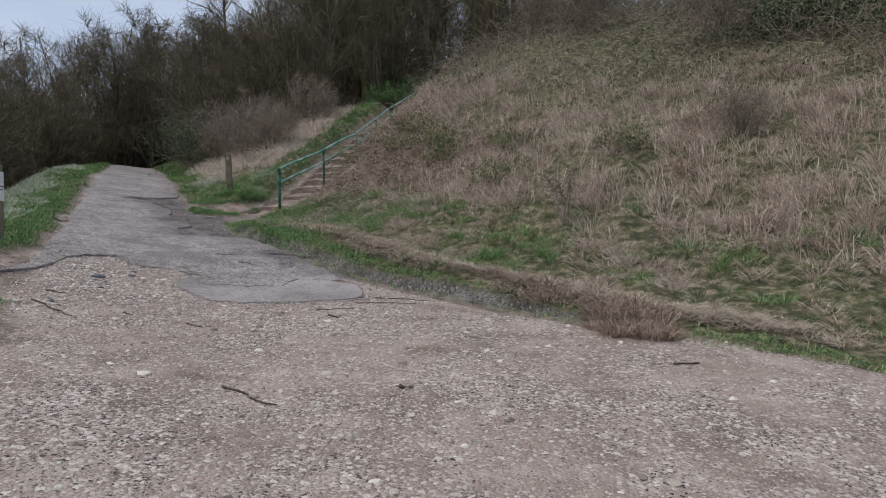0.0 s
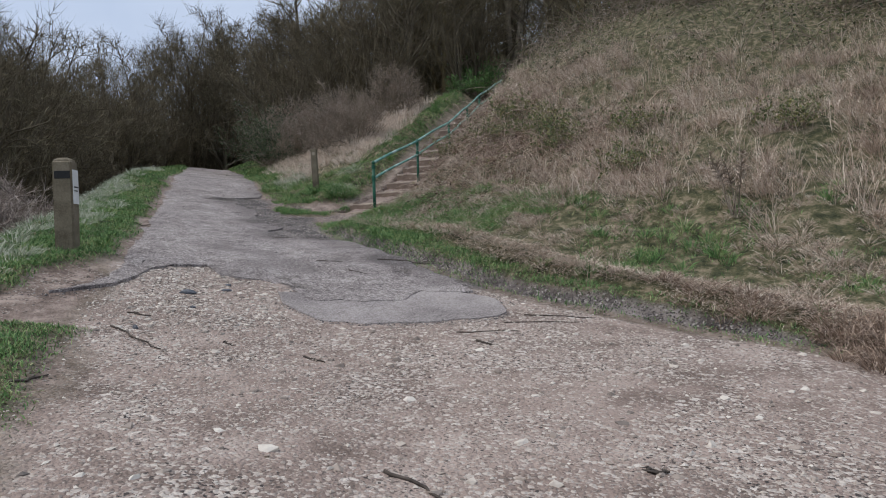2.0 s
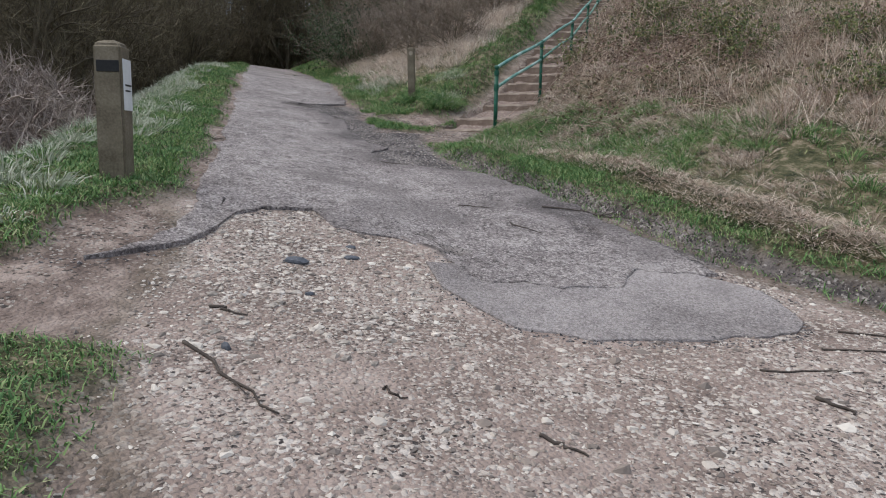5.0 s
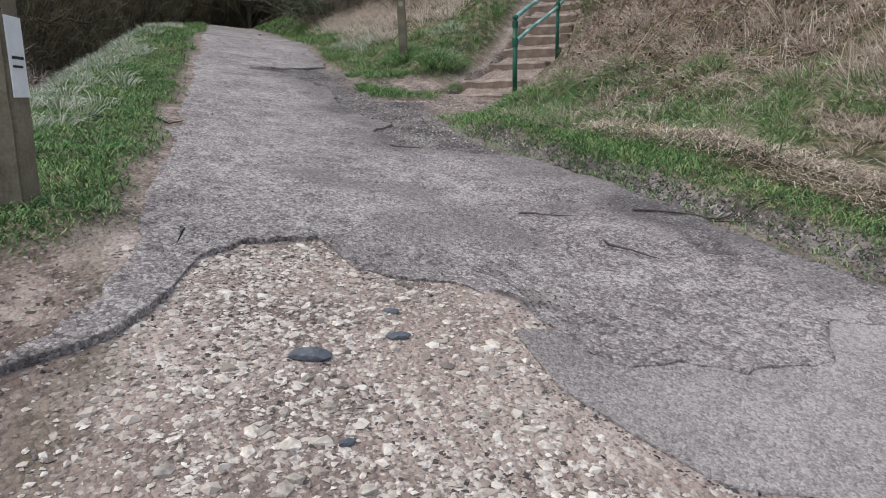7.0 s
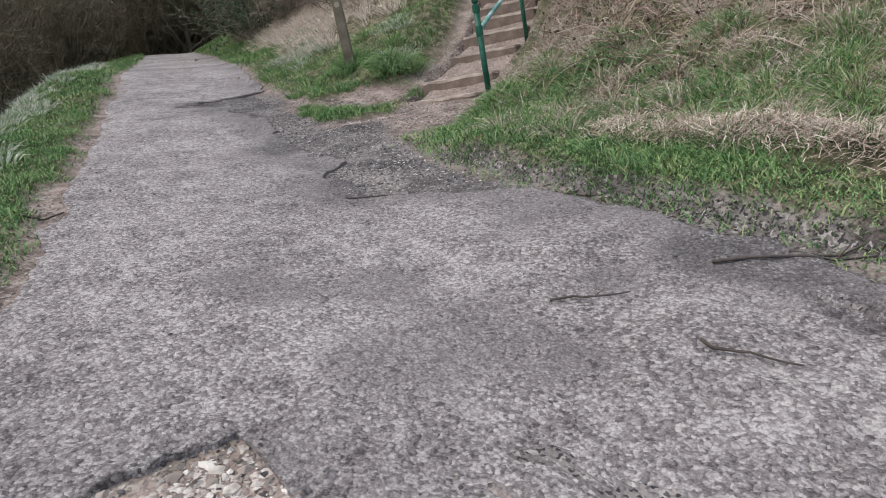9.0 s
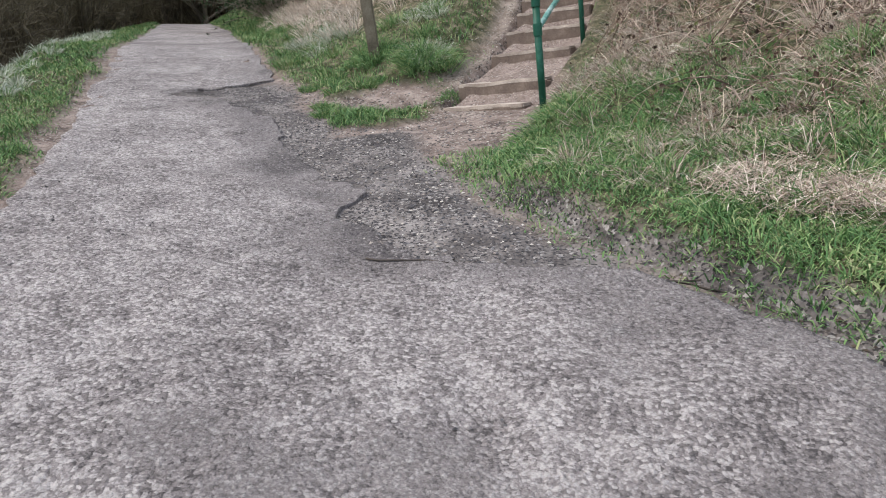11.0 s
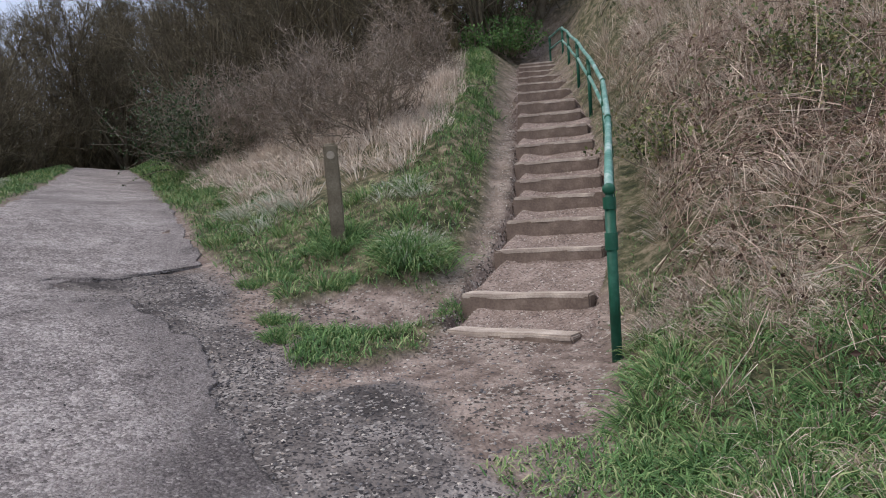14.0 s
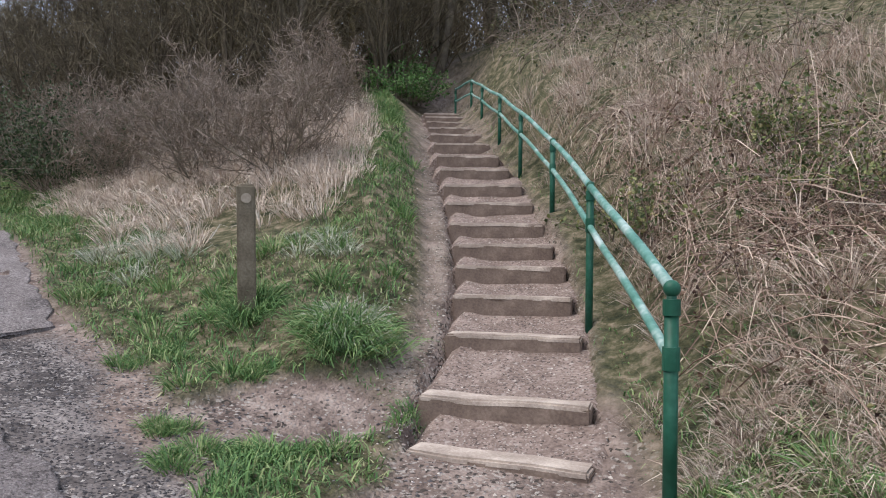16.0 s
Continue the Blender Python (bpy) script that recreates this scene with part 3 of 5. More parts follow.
# ---- plants: blades, leaves, canes and branches ----
def blades(n, S, D, keep, length, width, lean=(.1, .8), droop=.5, base_lift=-.01, lie=0.0):
    """Tapered, bent blades over an area of s and d; keep(x, y, s, d, e) is the chance that one grows there."""
    s, d = rng.uniform(S[0], S[1], n), rng.uniform(D[0], D[1], n)
    x, y = plan(s, d)
    ok = rng.random(n) < keep(x, y, s, d, d - right_edge(s))
    x, y = x[ok], y[ok]
    z = height(x, y) + base_lift
    m = len(x)
    L = rng.uniform(length[0], length[1], m) * (1 + .7 * vnoise(x, y, 1.7, 51))
    W = rng.uniform(width[0], width[1], m)
    a = rng.uniform(0, 2 * np.pi, m)
    tilt = rng.uniform(lean[0], lean[1], m)
    h = np.stack([np.cos(a), np.sin(a), 0 * a], 1)
    side = np.stack([-np.sin(a), np.cos(a), 0 * a], 1) * (W / 2)[:, None]
    tw = rng.uniform(-.9, .9, m)
    side = side * np.cos(tw)[:, None] + h * (np.sin(tw) * W / 2)[:, None]
    up = np.array([0, 0, 1.0])
    p = np.stack([x, y, z + lie * rng.random(m)], 1)
    mid = p + (h * np.sin(tilt)[:, None] + up * np.cos(tilt)[:, None]) * (L * .55)[:, None]
    t2 = tilt + rng.uniform(.2, 1.0, m) * droop * 2
    tip = mid + (h * np.sin(t2)[:, None] + up * np.cos(t2)[:, None]) * (L * .45)[:, None]
    V = np.stack([p - side, p + side, mid + side * .8, mid - side * .8, tip], 1)
    i = np.arange(m)[:, None] * 5
    F = np.concatenate([i + [0, 1, 2], i + [0, 2, 3], i + [3, 2, 4]], 0)
    return V.reshape(-1, 3), F


def tussocks(n, S, D, keep, per, radius, length, width, wind=(0.0, 0.0), flat=.9, droop=.6):
    """Clumps of blades that lean out from their middle and with the wind."""
    s, d = rng.uniform(*S, n), rng.uniform(*D, n)
    x, y = plan(s, d)
    ok = rng.random(n) < keep(x, y, s, d, d - right_edge(s))
    x, y = np.repeat(x[ok], per), np.repeat(y[ok], per)
    m, k = len(x), int(ok.sum())
    R = np.repeat(rng.uniform(*radius, k), per)
    L = np.repeat(rng.uniform(*length, k), per) * rng.uniform(.55, 1.1, m)
    a, f = rng.uniform(0, 6.283, m), np.sqrt(rng.random(m))
    ox, oy = np.cos(a) * f, np.sin(a) * f
    p = np.stack([x + ox * R * .6, y + oy * R * .6, 0 * x], 1)
    p[:, 2] = height(p[:, 0], p[:, 1]) - .01
    turn = np.repeat(rng.uniform(-.8, .8, k), per)
    wx, wy = wind[0] * np.cos(turn) - wind[1] * np.sin(turn), wind[0] * np.sin(turn) + wind[1] * np.cos(turn)
    h = np.stack([ox * flat + wx + rng.normal(0, .22, m), oy * flat + wy + rng.normal(0, .22, m), np.ones(m)], 1)
    h /= np.linalg.norm(h, axis=1, keepdims=True)
    h2 = h * [1.5, 1.5, 1] + [0, 0, -1] * (rng.uniform(.2, 1.4, m) * droop)[:, None]
    h2 /= np.linalg.norm(h2, axis=1, keepdims=True)
    side = np.cross(h, rng.normal(0, 1, (m, 3)))
    side *= (rng.uniform(*width, m) / 2 / (np.linalg.norm(side, axis=1) + 1e-9))[:, None]
    mid = p + h * (L * .55)[:, None]
    tip = mid + h2 * (L * .45)[:, None]
    V = np.stack([p - side, p + side, mid + side * .8, mid - side * .8, tip], 1)
    i = np.arange(m)[:, None] * 5
    return V.reshape(-1, 3), np.concatenate([i + [0, 1, 2], i + [0, 2, 3], i + [3, 2, 4]], 0)


def join(*pieces):
    Vs, Fs, k = [], [], 0
    for V, F in pieces:
        V = np.asarray(V).reshape(-1, 3)
        Vs.append(V)
        Fs.append(F + k)
        k += len(V)
    return np.concatenate(Vs), np.concatenate(Fs)


def stuff(name, VF, mat, label, category, smooth=False):
    return tagged(new(name, build_mesh(name, VF[0], VF[1], mat, smooth)), label, category, kind="stuff")


def tubes(P, Q, r, r2, k=3):
    """Tapered k-sided tubes from P to Q; those with r2 = 0 for all come to a point."""
    P, Q = np.asarray(P).reshape(-1, 3), np.asarray(Q).reshape(-1, 3)
    r, r2 = np.broadcast_to(r, len(P)), np.broadcast_to(r2, len(P))
    t = Q - P
    t = t / (np.linalg.norm(t, axis=1, keepdims=True) + 1e-9)
    ref = np.where(abs(t[:, 2:3]) > .9, [[1.0, 0, 0]], [[0, 0, 1.0]])
    u = np.cross(t, ref)
    u /= np.linalg.norm(u, axis=1, keepdims=True) + 1e-9
    v = np.cross(t, u)
    ang = np.arange(k) * 2 * np.pi / k
    ring = u[:, None] * np.cos(ang)[None, :, None] + v[:, None] * np.sin(ang)[None, :, None]
    A = P[:, None] + ring * r[:, None, None]
    j = np.arange(k)
    j2 = (j + 1) % k
    if np.all(r2 == 0):
        V = np.concatenate([A, Q[:, None]], 1)
        b = (np.arange(len(P)) * (k + 1))[:, None, None]
        F = b + np.stack([j, j2, np.full(k, k)], 1)[None]
        return V.reshape(-1, 3), F.reshape(-1, 3)
    V = np.concatenate([A, Q[:, None] + ring * r2[:, None, None]], 1)
    b = (np.arange(len(P)) * 2 * k)[:, None, None]
    F = b + np.concatenate([np.stack([j, j2, j2 + k], 1), np.stack([j, j2 + k, j + k], 1)])[None]
    return V.reshape(-1, 3), F.reshape(-1, 3)


def grow(P, D, L, nseg, wander, lift, g):
    """Wandering paths from P along D: nodes (n, nseg + 1, 3)."""
    out, p, d = [P], P, D / np.linalg.norm(D, axis=1, keepdims=True)
    for i in range(nseg):
        d = d + g.normal(0, wander, d.shape) + np.array([0, 0, lift])
        d /= np.linalg.norm(d, axis=1, keepdims=True)
        p = p + d * (L / nseg)[:, None]
        out.append(p)
    return np.stack(out, 1)


def path_tubes(N, r0, r1, k=3):
    n, m = N.shape[0], N.shape[1] - 1
    f = np.linspace(0, 1, m + 1)
    R = np.asarray(r0)[:, None] * (1 - f) + np.asarray(r1)[:, None] * f
    return tubes(N[:, :-1].reshape(-1, 3), N[:, 1:].reshape(-1, 3), R[:, :-1].ravel(), R[:, 1:].ravel(), k)


def solid_tube(N, r0, r1, k):
    """One closed tube along a single path of nodes."""
    N = np.asarray(N, float)
    m = len(N)
    t = np.gradient(N, axis=0)
    t /= np.linalg.norm(t, axis=1, keepdims=True) + 1e-9
    ref = np.array([1.0, 0, 0]) if abs(t[:, 2]).mean() > .8 else np.array([0, 0, 1.0])
    u = np.cross(t, ref)
    u /= np.linalg.norm(u, axis=1, keepdims=True) + 1e-9
    v = np.cross(t, u)
    ang = np.arange(k) * 2 * np.pi / k
    R = np.linspace(r0, r1, m)
    V = (N[:, None] + (u[:, None] * np.cos(ang)[None, :, None] + v[:, None] * np.sin(ang)[None, :, None]) * R[:, None, None]).reshape(-1, 3)
    F = []
    for i in range(m - 1):
        for j in range(k):
            a, b = i * k + j, i * k + (j + 1) % k
            F += [(a, b, b + k), (a, b + k, a + k)]
    V = np.concatenate([V, N[:1], N[-1:]])
    for j in range(k):
        F += [(m * k, (j + 1) % k, j), (m * k + 1, (m - 1) * k + j, (m - 1) * k + (j + 1) % k)]
    return V, np.array(F)


def sprout(N, count, lo, hi, out, up, g):
    """Starting places and directions of shoots along paths."""
    n, m = N.shape[0], N.shape[1] - 1
    who = np.repeat(np.arange(n), count)
    t = g.uniform(lo, hi, len(who)) * m
    i = np.minimum(t.astype(int), m - 1)
    f = (t - i)[:, None]
    p = N[who, i] * (1 - f) + N[who, i + 1] * f
    d = N[who, i + 1] - N[who, i]
    d /= np.linalg.norm(d, axis=1, keepdims=True) + 1e-9
    r = g.normal(0, 1, d.shape)
    r -= (r * d).sum(1, keepdims=True) * d
    r /= np.linalg.norm(r, axis=1, keepdims=True) + 1e-9
    return p, d * (1 - out) + r * out + np.array([0, 0, up]), who, t / m


def tree_meshes(name, seed, tall, stems, trunk_r, limbs, subs, twigs, bark, twig_mat, spread=.5, low=.25, twig_len=.55, lean=.16, twig_r=.006):
    g = np.random.default_rng(seed)
    P = np.stack([g.normal(0, .12 * (stems > 1), stems), g.normal(0, .12 * (stems > 1), stems), np.full(stems, -.25)], 1)
    D = np.stack([g.normal(0, lean, stems), g.normal(0, lean, stems), np.ones(stems)], 1)
    L0 = tall * g.uniform(.72, 1, stems)
    N0 = grow(P, D, L0, 8, .10, .05, g)
    T0 = path_tubes(N0, np.full(stems, trunk_r), np.full(stems, trunk_r * .12), 6)
    p, d, who, f = sprout(N0, limbs, low, .97, spread, .25, g)
    L1 = L0[who] * (1.08 - f) * g.uniform(.4, .72, len(f)) + .25
    N1 = grow(p, d, L1, 5, .27, .07, g)
    T1 = path_tubes(N1, trunk_r * (.55 - .42 * f), np.full(len(f), .006), 4)
    p, d, who2, f2 = sprout(N1, subs, .12, .98, .64, .22, g)
    L2 = L1[who2] * (1.1 - f2) * g.uniform(.3, .65, len(f2)) + .2
    N2 = grow(p, d, L2, 3, .34, .06, g)
    T2 = path_tubes(N2, np.full(len(f2), .009), np.full(len(f2), .0045), 3)
    p, d, who3, f3 = sprout(N2, twigs, .1, 1, .66, .22, g)
    L3 = twig_len * g.uniform(.4, 1.1, len(f3))
    T3 = tubes(p, p + d / np.linalg.norm(d, axis=1, keepdims=True) * L3[:, None], twig_r, 0, 3)
    return (build_mesh(name + "_trunk", *join(T0, T1), bark, True), build_mesh(name + "_crown", *join(T2, T3), twig_mat))


def plant(name, meshes, x, y, turn, scale, label, category, group, parts=("trunk", "crown"), tilt=0.0):
    z = float(height(np.array(x), np.array(y)))
    ob = thing(name, label, category, group, at=pose(x, y, z, tilt, 0, turn) @ Matrix.Scale(scale, 4))
    for nm, me in zip(parts, meshes):
        mesh_part(nm, me, ob)
    return ob


# grass of the verges, the patch by the flint and the lower bank
def by_cover(x, y):
    return cover(x, y)[0]


def verge_keep(x, y, s, d, e):
    return by_cover(x, y) * step01(-3.6, -2.9, d) * (.45 + .55 * step01(30, 14, s))


def lower_keep(x, y, s, d, e):
    n = bank_patch(x, y)
    q, _ = step_line(x, y)
    lush = step01(0, .12, n) * .93 + .04 + .95 * step01(11.3, 12.6, s) * step01(2.8, 1.6, e) - .75 * step01(12.0, 12.9, y + .5 * n)
    hay = step01(.42, .22, abs(d - hay_line(s))) * step01(13.0, 12.0, s)
    return by_cover(x, y) * np.clip(lush + .75 * step01(.6, .2, e) - 1.3 * hay, .02, 1) * step01(4.0, 2.5, e + n) * ((q > .7) | (y < 13))


def foot_keep(x, y, s, d, e):
    return by_cover(x, y) * step01(.15, .4, e) * step01(3.4, 2.4, e) * (step_line(x, y)[0] > .8) * step01(13.0, 12.2, y)


def bank_patch(x, y):
    return .7 * vnoise(x, y, .9, 61) + .9 * vnoise(x, y, 2.6, 62) + .6 * vnoise(x, y, 5.5, 63)


stuff("grass", join(
    blades(80000, (8.3, 19), (-2.9, -.95), verge_keep, (.04, .11), (.006, .011), (.4, 1.3), droop=.7),
    blades(36000, (19, 36), (-2.7, -.9), verge_keep, (.06, .14), (.010, .018), (.4, 1.3), droop=.7),
    blades(12000, (35, 62), (-2.9, -1.15), lambda x, y, s, d, e: by_cover(x, y), (.09, .2), (.02, .035), (.3, 1.2), droop=.7),
    tussocks(420, (8.5, 24), (-2.6, -1.1), lambda x, y, s, d, e: by_cover(x, y) * step01(-.05, .15, vnoise(x, y, 1.7, 98)), 36, (.06, .16), (.06, .14), (.004, .008), (.1, .1), 1.3, 1.0),
    blades(26000, (5.5, 8.4), (-3.3, -1.0), lambda x, y, s, d, e: by_cover(x, y), (.035, .085), (.005, .010), (.2, 1.1), droop=.7),
    blades(115000, (2, 17.5), (1.2, 9.5), lower_keep, (.04, .12), (.006, .012), (.3, 1.2), droop=.7),
    blades(60000, (4, 14.6), (1.3, 6.5), lambda x, y, s, d, e: step01(-.28, -.12, e + .3 * vnoise(x, y, 2, 79)) * step01(.9, .5, e) * step01(.24, .36, abs(d - hay_line(s))) * .75, (.03, .09), (.005, .010), (.3, 1.3), .7),
    tussocks(2700, (2, 17), (1.5, 9.5), lambda x, y, s, d, e: by_cover(x, y) * step01(.3, .7, e) * step01(4.2, 3.0, e) * step01(-.05, .12, bank_patch(x, y)) * step01(-.12, .1, vnoise(x, y, 3.7, 73)) * (step_line(x, y)[0] > .9) * step01(13.2, 12.4, y), 40, (.07, .18), (.10, .22), (.006, .011)),
    blades(34000, (9.6, 14.9), (1.6, 4.0), lambda x, y, s, d, e: step01(-.09, .0, e + .10 * vnoise(x, y, 2.3, 27)) * step01(1.1, .7, e) * step01(.25, .4, abs(d - hay_line(s)) + .3 * step01(11.5, 12.5, s)), (.05, .13), (.005, .010), (.4, 1.3), .8),
    tussocks(380, (11.6, 16.8), (1.6, 5.4), foot_keep, 110, (.14, .34), (.10, .28), (.004, .008), (-.4, -.6), 1.7, 1.2)),
    M_GRASS, "short green grass on the verges and the bank", "grass")


def beside_steps(x, y, s, d, e):
    q, _ = step_line(x, y)
    n = vnoise(x, y, 1.1, 64)
    near = step01(2.6, 1.8, d + n - .8 * step01(20.5, 19, s)) * step01(31, 24, s)
    strip = step01(-2.0, -1.5, q + n * .6) * step01(-.85, -1.0, q)
    low = step01(20.8, 19.8, s + n)
    return by_cover(x, y) * np.clip(near + strip + low, 0, 1) * (q < -.9)


stuff("grass_by_steps", join(
    blades(90000, (16.2, 30), (1.1, 9.5), beside_steps, (.05, .15), (.007, .013), (.2, 1.1), droop=.7),
    blades(14000, (29, 44), (1.2, 3.6), lambda x, y, s, d, e: by_cover(x, y) * .9, (.08, .2), (.012, .022), (.2, 1.1), droop=.7),
    blades(8000, (44, 62), (1.1, 3.4), lambda x, y, s, d, e: by_cover(x, y), (.09, .2), (.02, .035), (.3, 1.2), droop=.7),
    blades(9000, (17, 30), (2.5, 12), lambda x, y, s, d, e: (step01(.5, .62, step_line(x, y)[0]) * step01(1.15, .9, step_line(x, y)[0]) + step01(-.56, -.62, step_line(x, y)[0]) * step01(-1.0, -.9, step_line(x, y)[0]) * .12) * (y > 13) * .9, (.05, .16), (.005, .010), (.2, 1.2), droop=.8),
    blades(11000, (16.2, 18.2), (1.1, 2.7), lambda x, y, s, d, e: by_cover(x, y) * (s < 17.6) * step01(-.1, .25, vnoise(x, y, 4, 96)), (.03, .10), (.005, .010), (.2, 1.2), droop=.6),
    tussocks(420, (17, 29), (1.3, 9), lambda x, y, s, d, e: beside_steps(x, y, s, d, e) * .8, 60, (.1, .22), (.14, .30), (.006, .012), (.0, -.2), 1.0, .9),
    tussocks(26, (17.85, 18.2), (2.45, 2.85), lambda x, y, s, d, e: 1 + 0 * x, 60, (.15, .3), (.24, .42), (.005, .010), (.2, -.4), 1.7, 1.3),
    tussocks(58, (16.85, 17.35), (1.2, 2.75), lambda x, y, s, d, e: step01(.16, .05, abs(s - np.interp(d, (1.2, 1.8, 2.3, 2.75), (17.0, 17.08, 17.08, 17.2)))), 90, (.08, .17), (.08, .165), (.004, .007), (-.1, -.1), 1.1, .9),
    tussocks(10, (17.34, 17.54), (1.26, 1.46), lambda x, y, s, d, e: 1 + 0 * x, 60, (.06, .12), (.07, .13), (.004, .007), (0, 0), 1.0, .8),
    tussocks(9, (17.86, 18.02), (1.8, 2.12), lambda x, y, s, d, e: 1 + 0 * x, 60, (.06, .10), (.06, .12), (.004, .007), (0, 0), 1.0, .8),
    tussocks(20, (18.4, 18.8), (1.3, 1.75), lambda x, y, s, d, e: 1 + 0 * x, 50, (.06, .12), (.06, .13), (.004, .007), (0, 0), 1.0, .8),
    tussocks(12, (18.75, 19.1), (2.15, 2.5), lambda x, y, s, d, e: 1 + 0 * x, 90, (.14, .25), (.2, .34), (.004, .008), (.1, -.4), 1.4, 1.2)),
    M_GRASS, "green grass on the strip beside the steps", "grass")
stuff("pale_grass", join(
    tussocks(850, (9.5, 32), (-3.8, -1.5), lambda x, y, s, d, e: step01(-1.6, -2.1, d + .5 * vnoise(x, y, .8, 65) + .4 * step01(14, 10, s)) * step01(-4.2, -3.4, d), 38, (.1, .22), (.12, .26), (.006, .012), (.2, .2), 1.0, .9),
    tussocks(9, (18.0, 18.25), (2.6, 2.9), lambda x, y, s, d, e: 1 + 0 * x, 70, (.16, .26), (.26, .40), (.004, .007), (.2, -.4), 1.8, 1.5),
    tussocks(16, (20.6, 22.2), (1.7, 2.4), lambda x, y, s, d, e: 1 + 0 * x, 50, (.12, .22), (.2, .36), (.005, .009), (.1, -.3), 1.3, 1.0),
    tussocks(5, (19.1, 19.7), (3.0, 3.6), lambda x, y, s, d, e: 1 + 0 * x, 60, (.12, .2), (.22, .36), (.005, .008), (.1, -.3), 1.5, 1.2),
    tussocks(55, (18.8, 24), (1.7, 4), lambda x, y, s, d, e: by_cover(x, y) * step01(.0, .2, vnoise(x, y, .9, 66)), 60, (.1, .2), (.16, .32), (.006, .011), (.1, -.3), 1.1, .9)),
    M_FROST, "pale grey-green withered grass along the verge", "grass")


# dead grass
def scrub_line(s):
    return 11.0 - .28 * np.clip(s - 9, 0, 12)


def clumps(x, y):
    return vnoise(x, y, 1.9, 71) + .55 * vnoise(x, y, 4.6, 72)


def tall_dead(x, y, s, d, e):
    q, _ = step_line(x, y)
    n = vnoise(x, y, .7, 67) + .6 * vnoise(x, y, 2, 68)
    return step01(2.2, 3.4, e + 1.0 * n - .5 * step01(13, 17, s)) * step01(1.5, -1.5, e - scrub_line(s) + 1.5 * n) * (.2 + .8 * step01(-.14, .1, clumps(x, y))) * step01(.75, 1.2, q) * (1 - .7 * step01(13.3, 14.6, s) * step01(6.5, 4.5, e))


def left_dead(x, y, s, d, e):
    q, _ = step_line(x, y)
    n = vnoise(x, y, .9, 69)
    return step01(1.9, 2.6, d + n) * step01(8.5, 6.5, d) * step01(-1.5, -2.0, q + .5 * n) * step01(20.0, 20.8, s + n)


stuff("dead_grass", join(
    tussocks(7600, (-4, 30), (4, 19), tall_dead, 42, (.10, .32), (.22, .56), (.004, .0075), (-.3, -.45), .8, .9),
    blades(72000, (-4, 30), (4, 19), tall_dead, (.28, .62), (.005, .009), (.05, .9), .6),
    blades(30000, (-2, 26), (4, 16), tall_dead, (.2, .45), (.004, .007), (.8, 1.5), .5, .05, .2)),
    M_STRAW, "tall dead straw-coloured grass over the bank", "grass")
stuff("dead_stems", join(
    blades(24000, (20, 30), (3, 9), lambda x, y, s, d, e: left_dead(x, y, s, d, e) * step01(3.2, 4.2, d), (.25, .55), (.005, .009), (.05, .75), .4),
    tussocks(520, (19.5, 30), (1.9, 7), left_dead, 40, (.12, .28), (.25, .5), (.006, .012), (-.2, -.3), .9, .9)),
    M_BLEACHED, "upright bleached dead stems beside the steps", "grass")
stuff("cut_hay", join(
    blades(90000, (4.5, 13), (2.4, 6.2), lambda x, y, s, d, e: step01(.44, .2, abs(d - hay_line(s) + .25 * vnoise(x, y, 1.4, 70))) * .95, (.10, .26), (.004, .007), (1.1, 1.6), .3, .01, .07),
    tussocks(6200, (2, 16), (1.8, 9.5), lambda x, y, s, d, e: step01(.5, 1.3, e) * step01(4.8, 3.4, e) * step01(.16, 0, bank_patch(x, y)) * step01(-.16, .04, clumps(x, y)) * (step_line(x, y)[0] > .9), 34, (.08, .20), (.10, .25), (.0035, .0065), (-.3, -.5), 1.9, 1.1),
    tussocks(1500, (4, 14.5), (1.8, 8.5), lambda x, y, s, d, e: step01(.4, .9, e) * step01(4.4, 3.2, e) * step01(.12, .3, vnoise(x, y, 3.1, 74)), 40, (.08, .18), (.12, .26), (.004, .007), (-.3, -.5), 1.7, 1.1),
    tussocks(150, (11.8, 16.2), (1.8, 5.2), foot_keep, 45, (.1, .24), (.14, .32), (.003, .006), (-.4, -.6), 1.8, 1.2),
    tussocks(620, (13.0, 22), (2, 7.5), lambda x, y, s, d, e: step01(.7, .95, step_line(x, y)[0]) * step01(4.2, 2.6, step_line(x, y)[0]) * (y > 12.3), 60, (.12, .3), (.14, .34), (.0025, .005), (-.4, -.7), 1.5, 1.2)),
    M_HAY, "withered straw lying on the grass", "grass")

# ---- loose stone ----
OCT6 = np.array([(1, 0, 0), (-1, 0, 0), (0, 1, 0), (0, -1, 0), (0, 0, 1), (0, 0, -1)], float)
OCT8 = np.array([(0, 2, 4), (2, 1, 4), (1, 3, 4), (3, 0, 4), (2, 0, 5), (1, 2, 5), (3, 1, 5), (0, 3, 5)])


_p = (1 + 5 ** .5) / 2
ICO = np.array([(-1, _p, 0), (1, _p, 0), (-1, -_p, 0), (1, -_p, 0), (0, -1, _p), (0, 1, _p), (0, -1, -_p), (0, 1, -_p), (_p, 0, -1), (_p, 0, 1), (-_p, 0, -1), (-_p, 0, 1)]) / 1.9
ICO_F = np.array([(0, 11, 5), (0, 5, 1), (0, 1, 7), (0, 7, 10), (0, 10, 11), (1, 5, 9), (5, 11, 4), (11, 10, 2), (10, 7, 6), (7, 1, 8), (3, 9, 4), (3, 4, 2), (3, 2, 6), (3, 6, 8), (3, 8, 9), (4, 9, 5), (2, 4, 11), (6, 2, 10), (8, 6, 7), (9, 8, 1)])


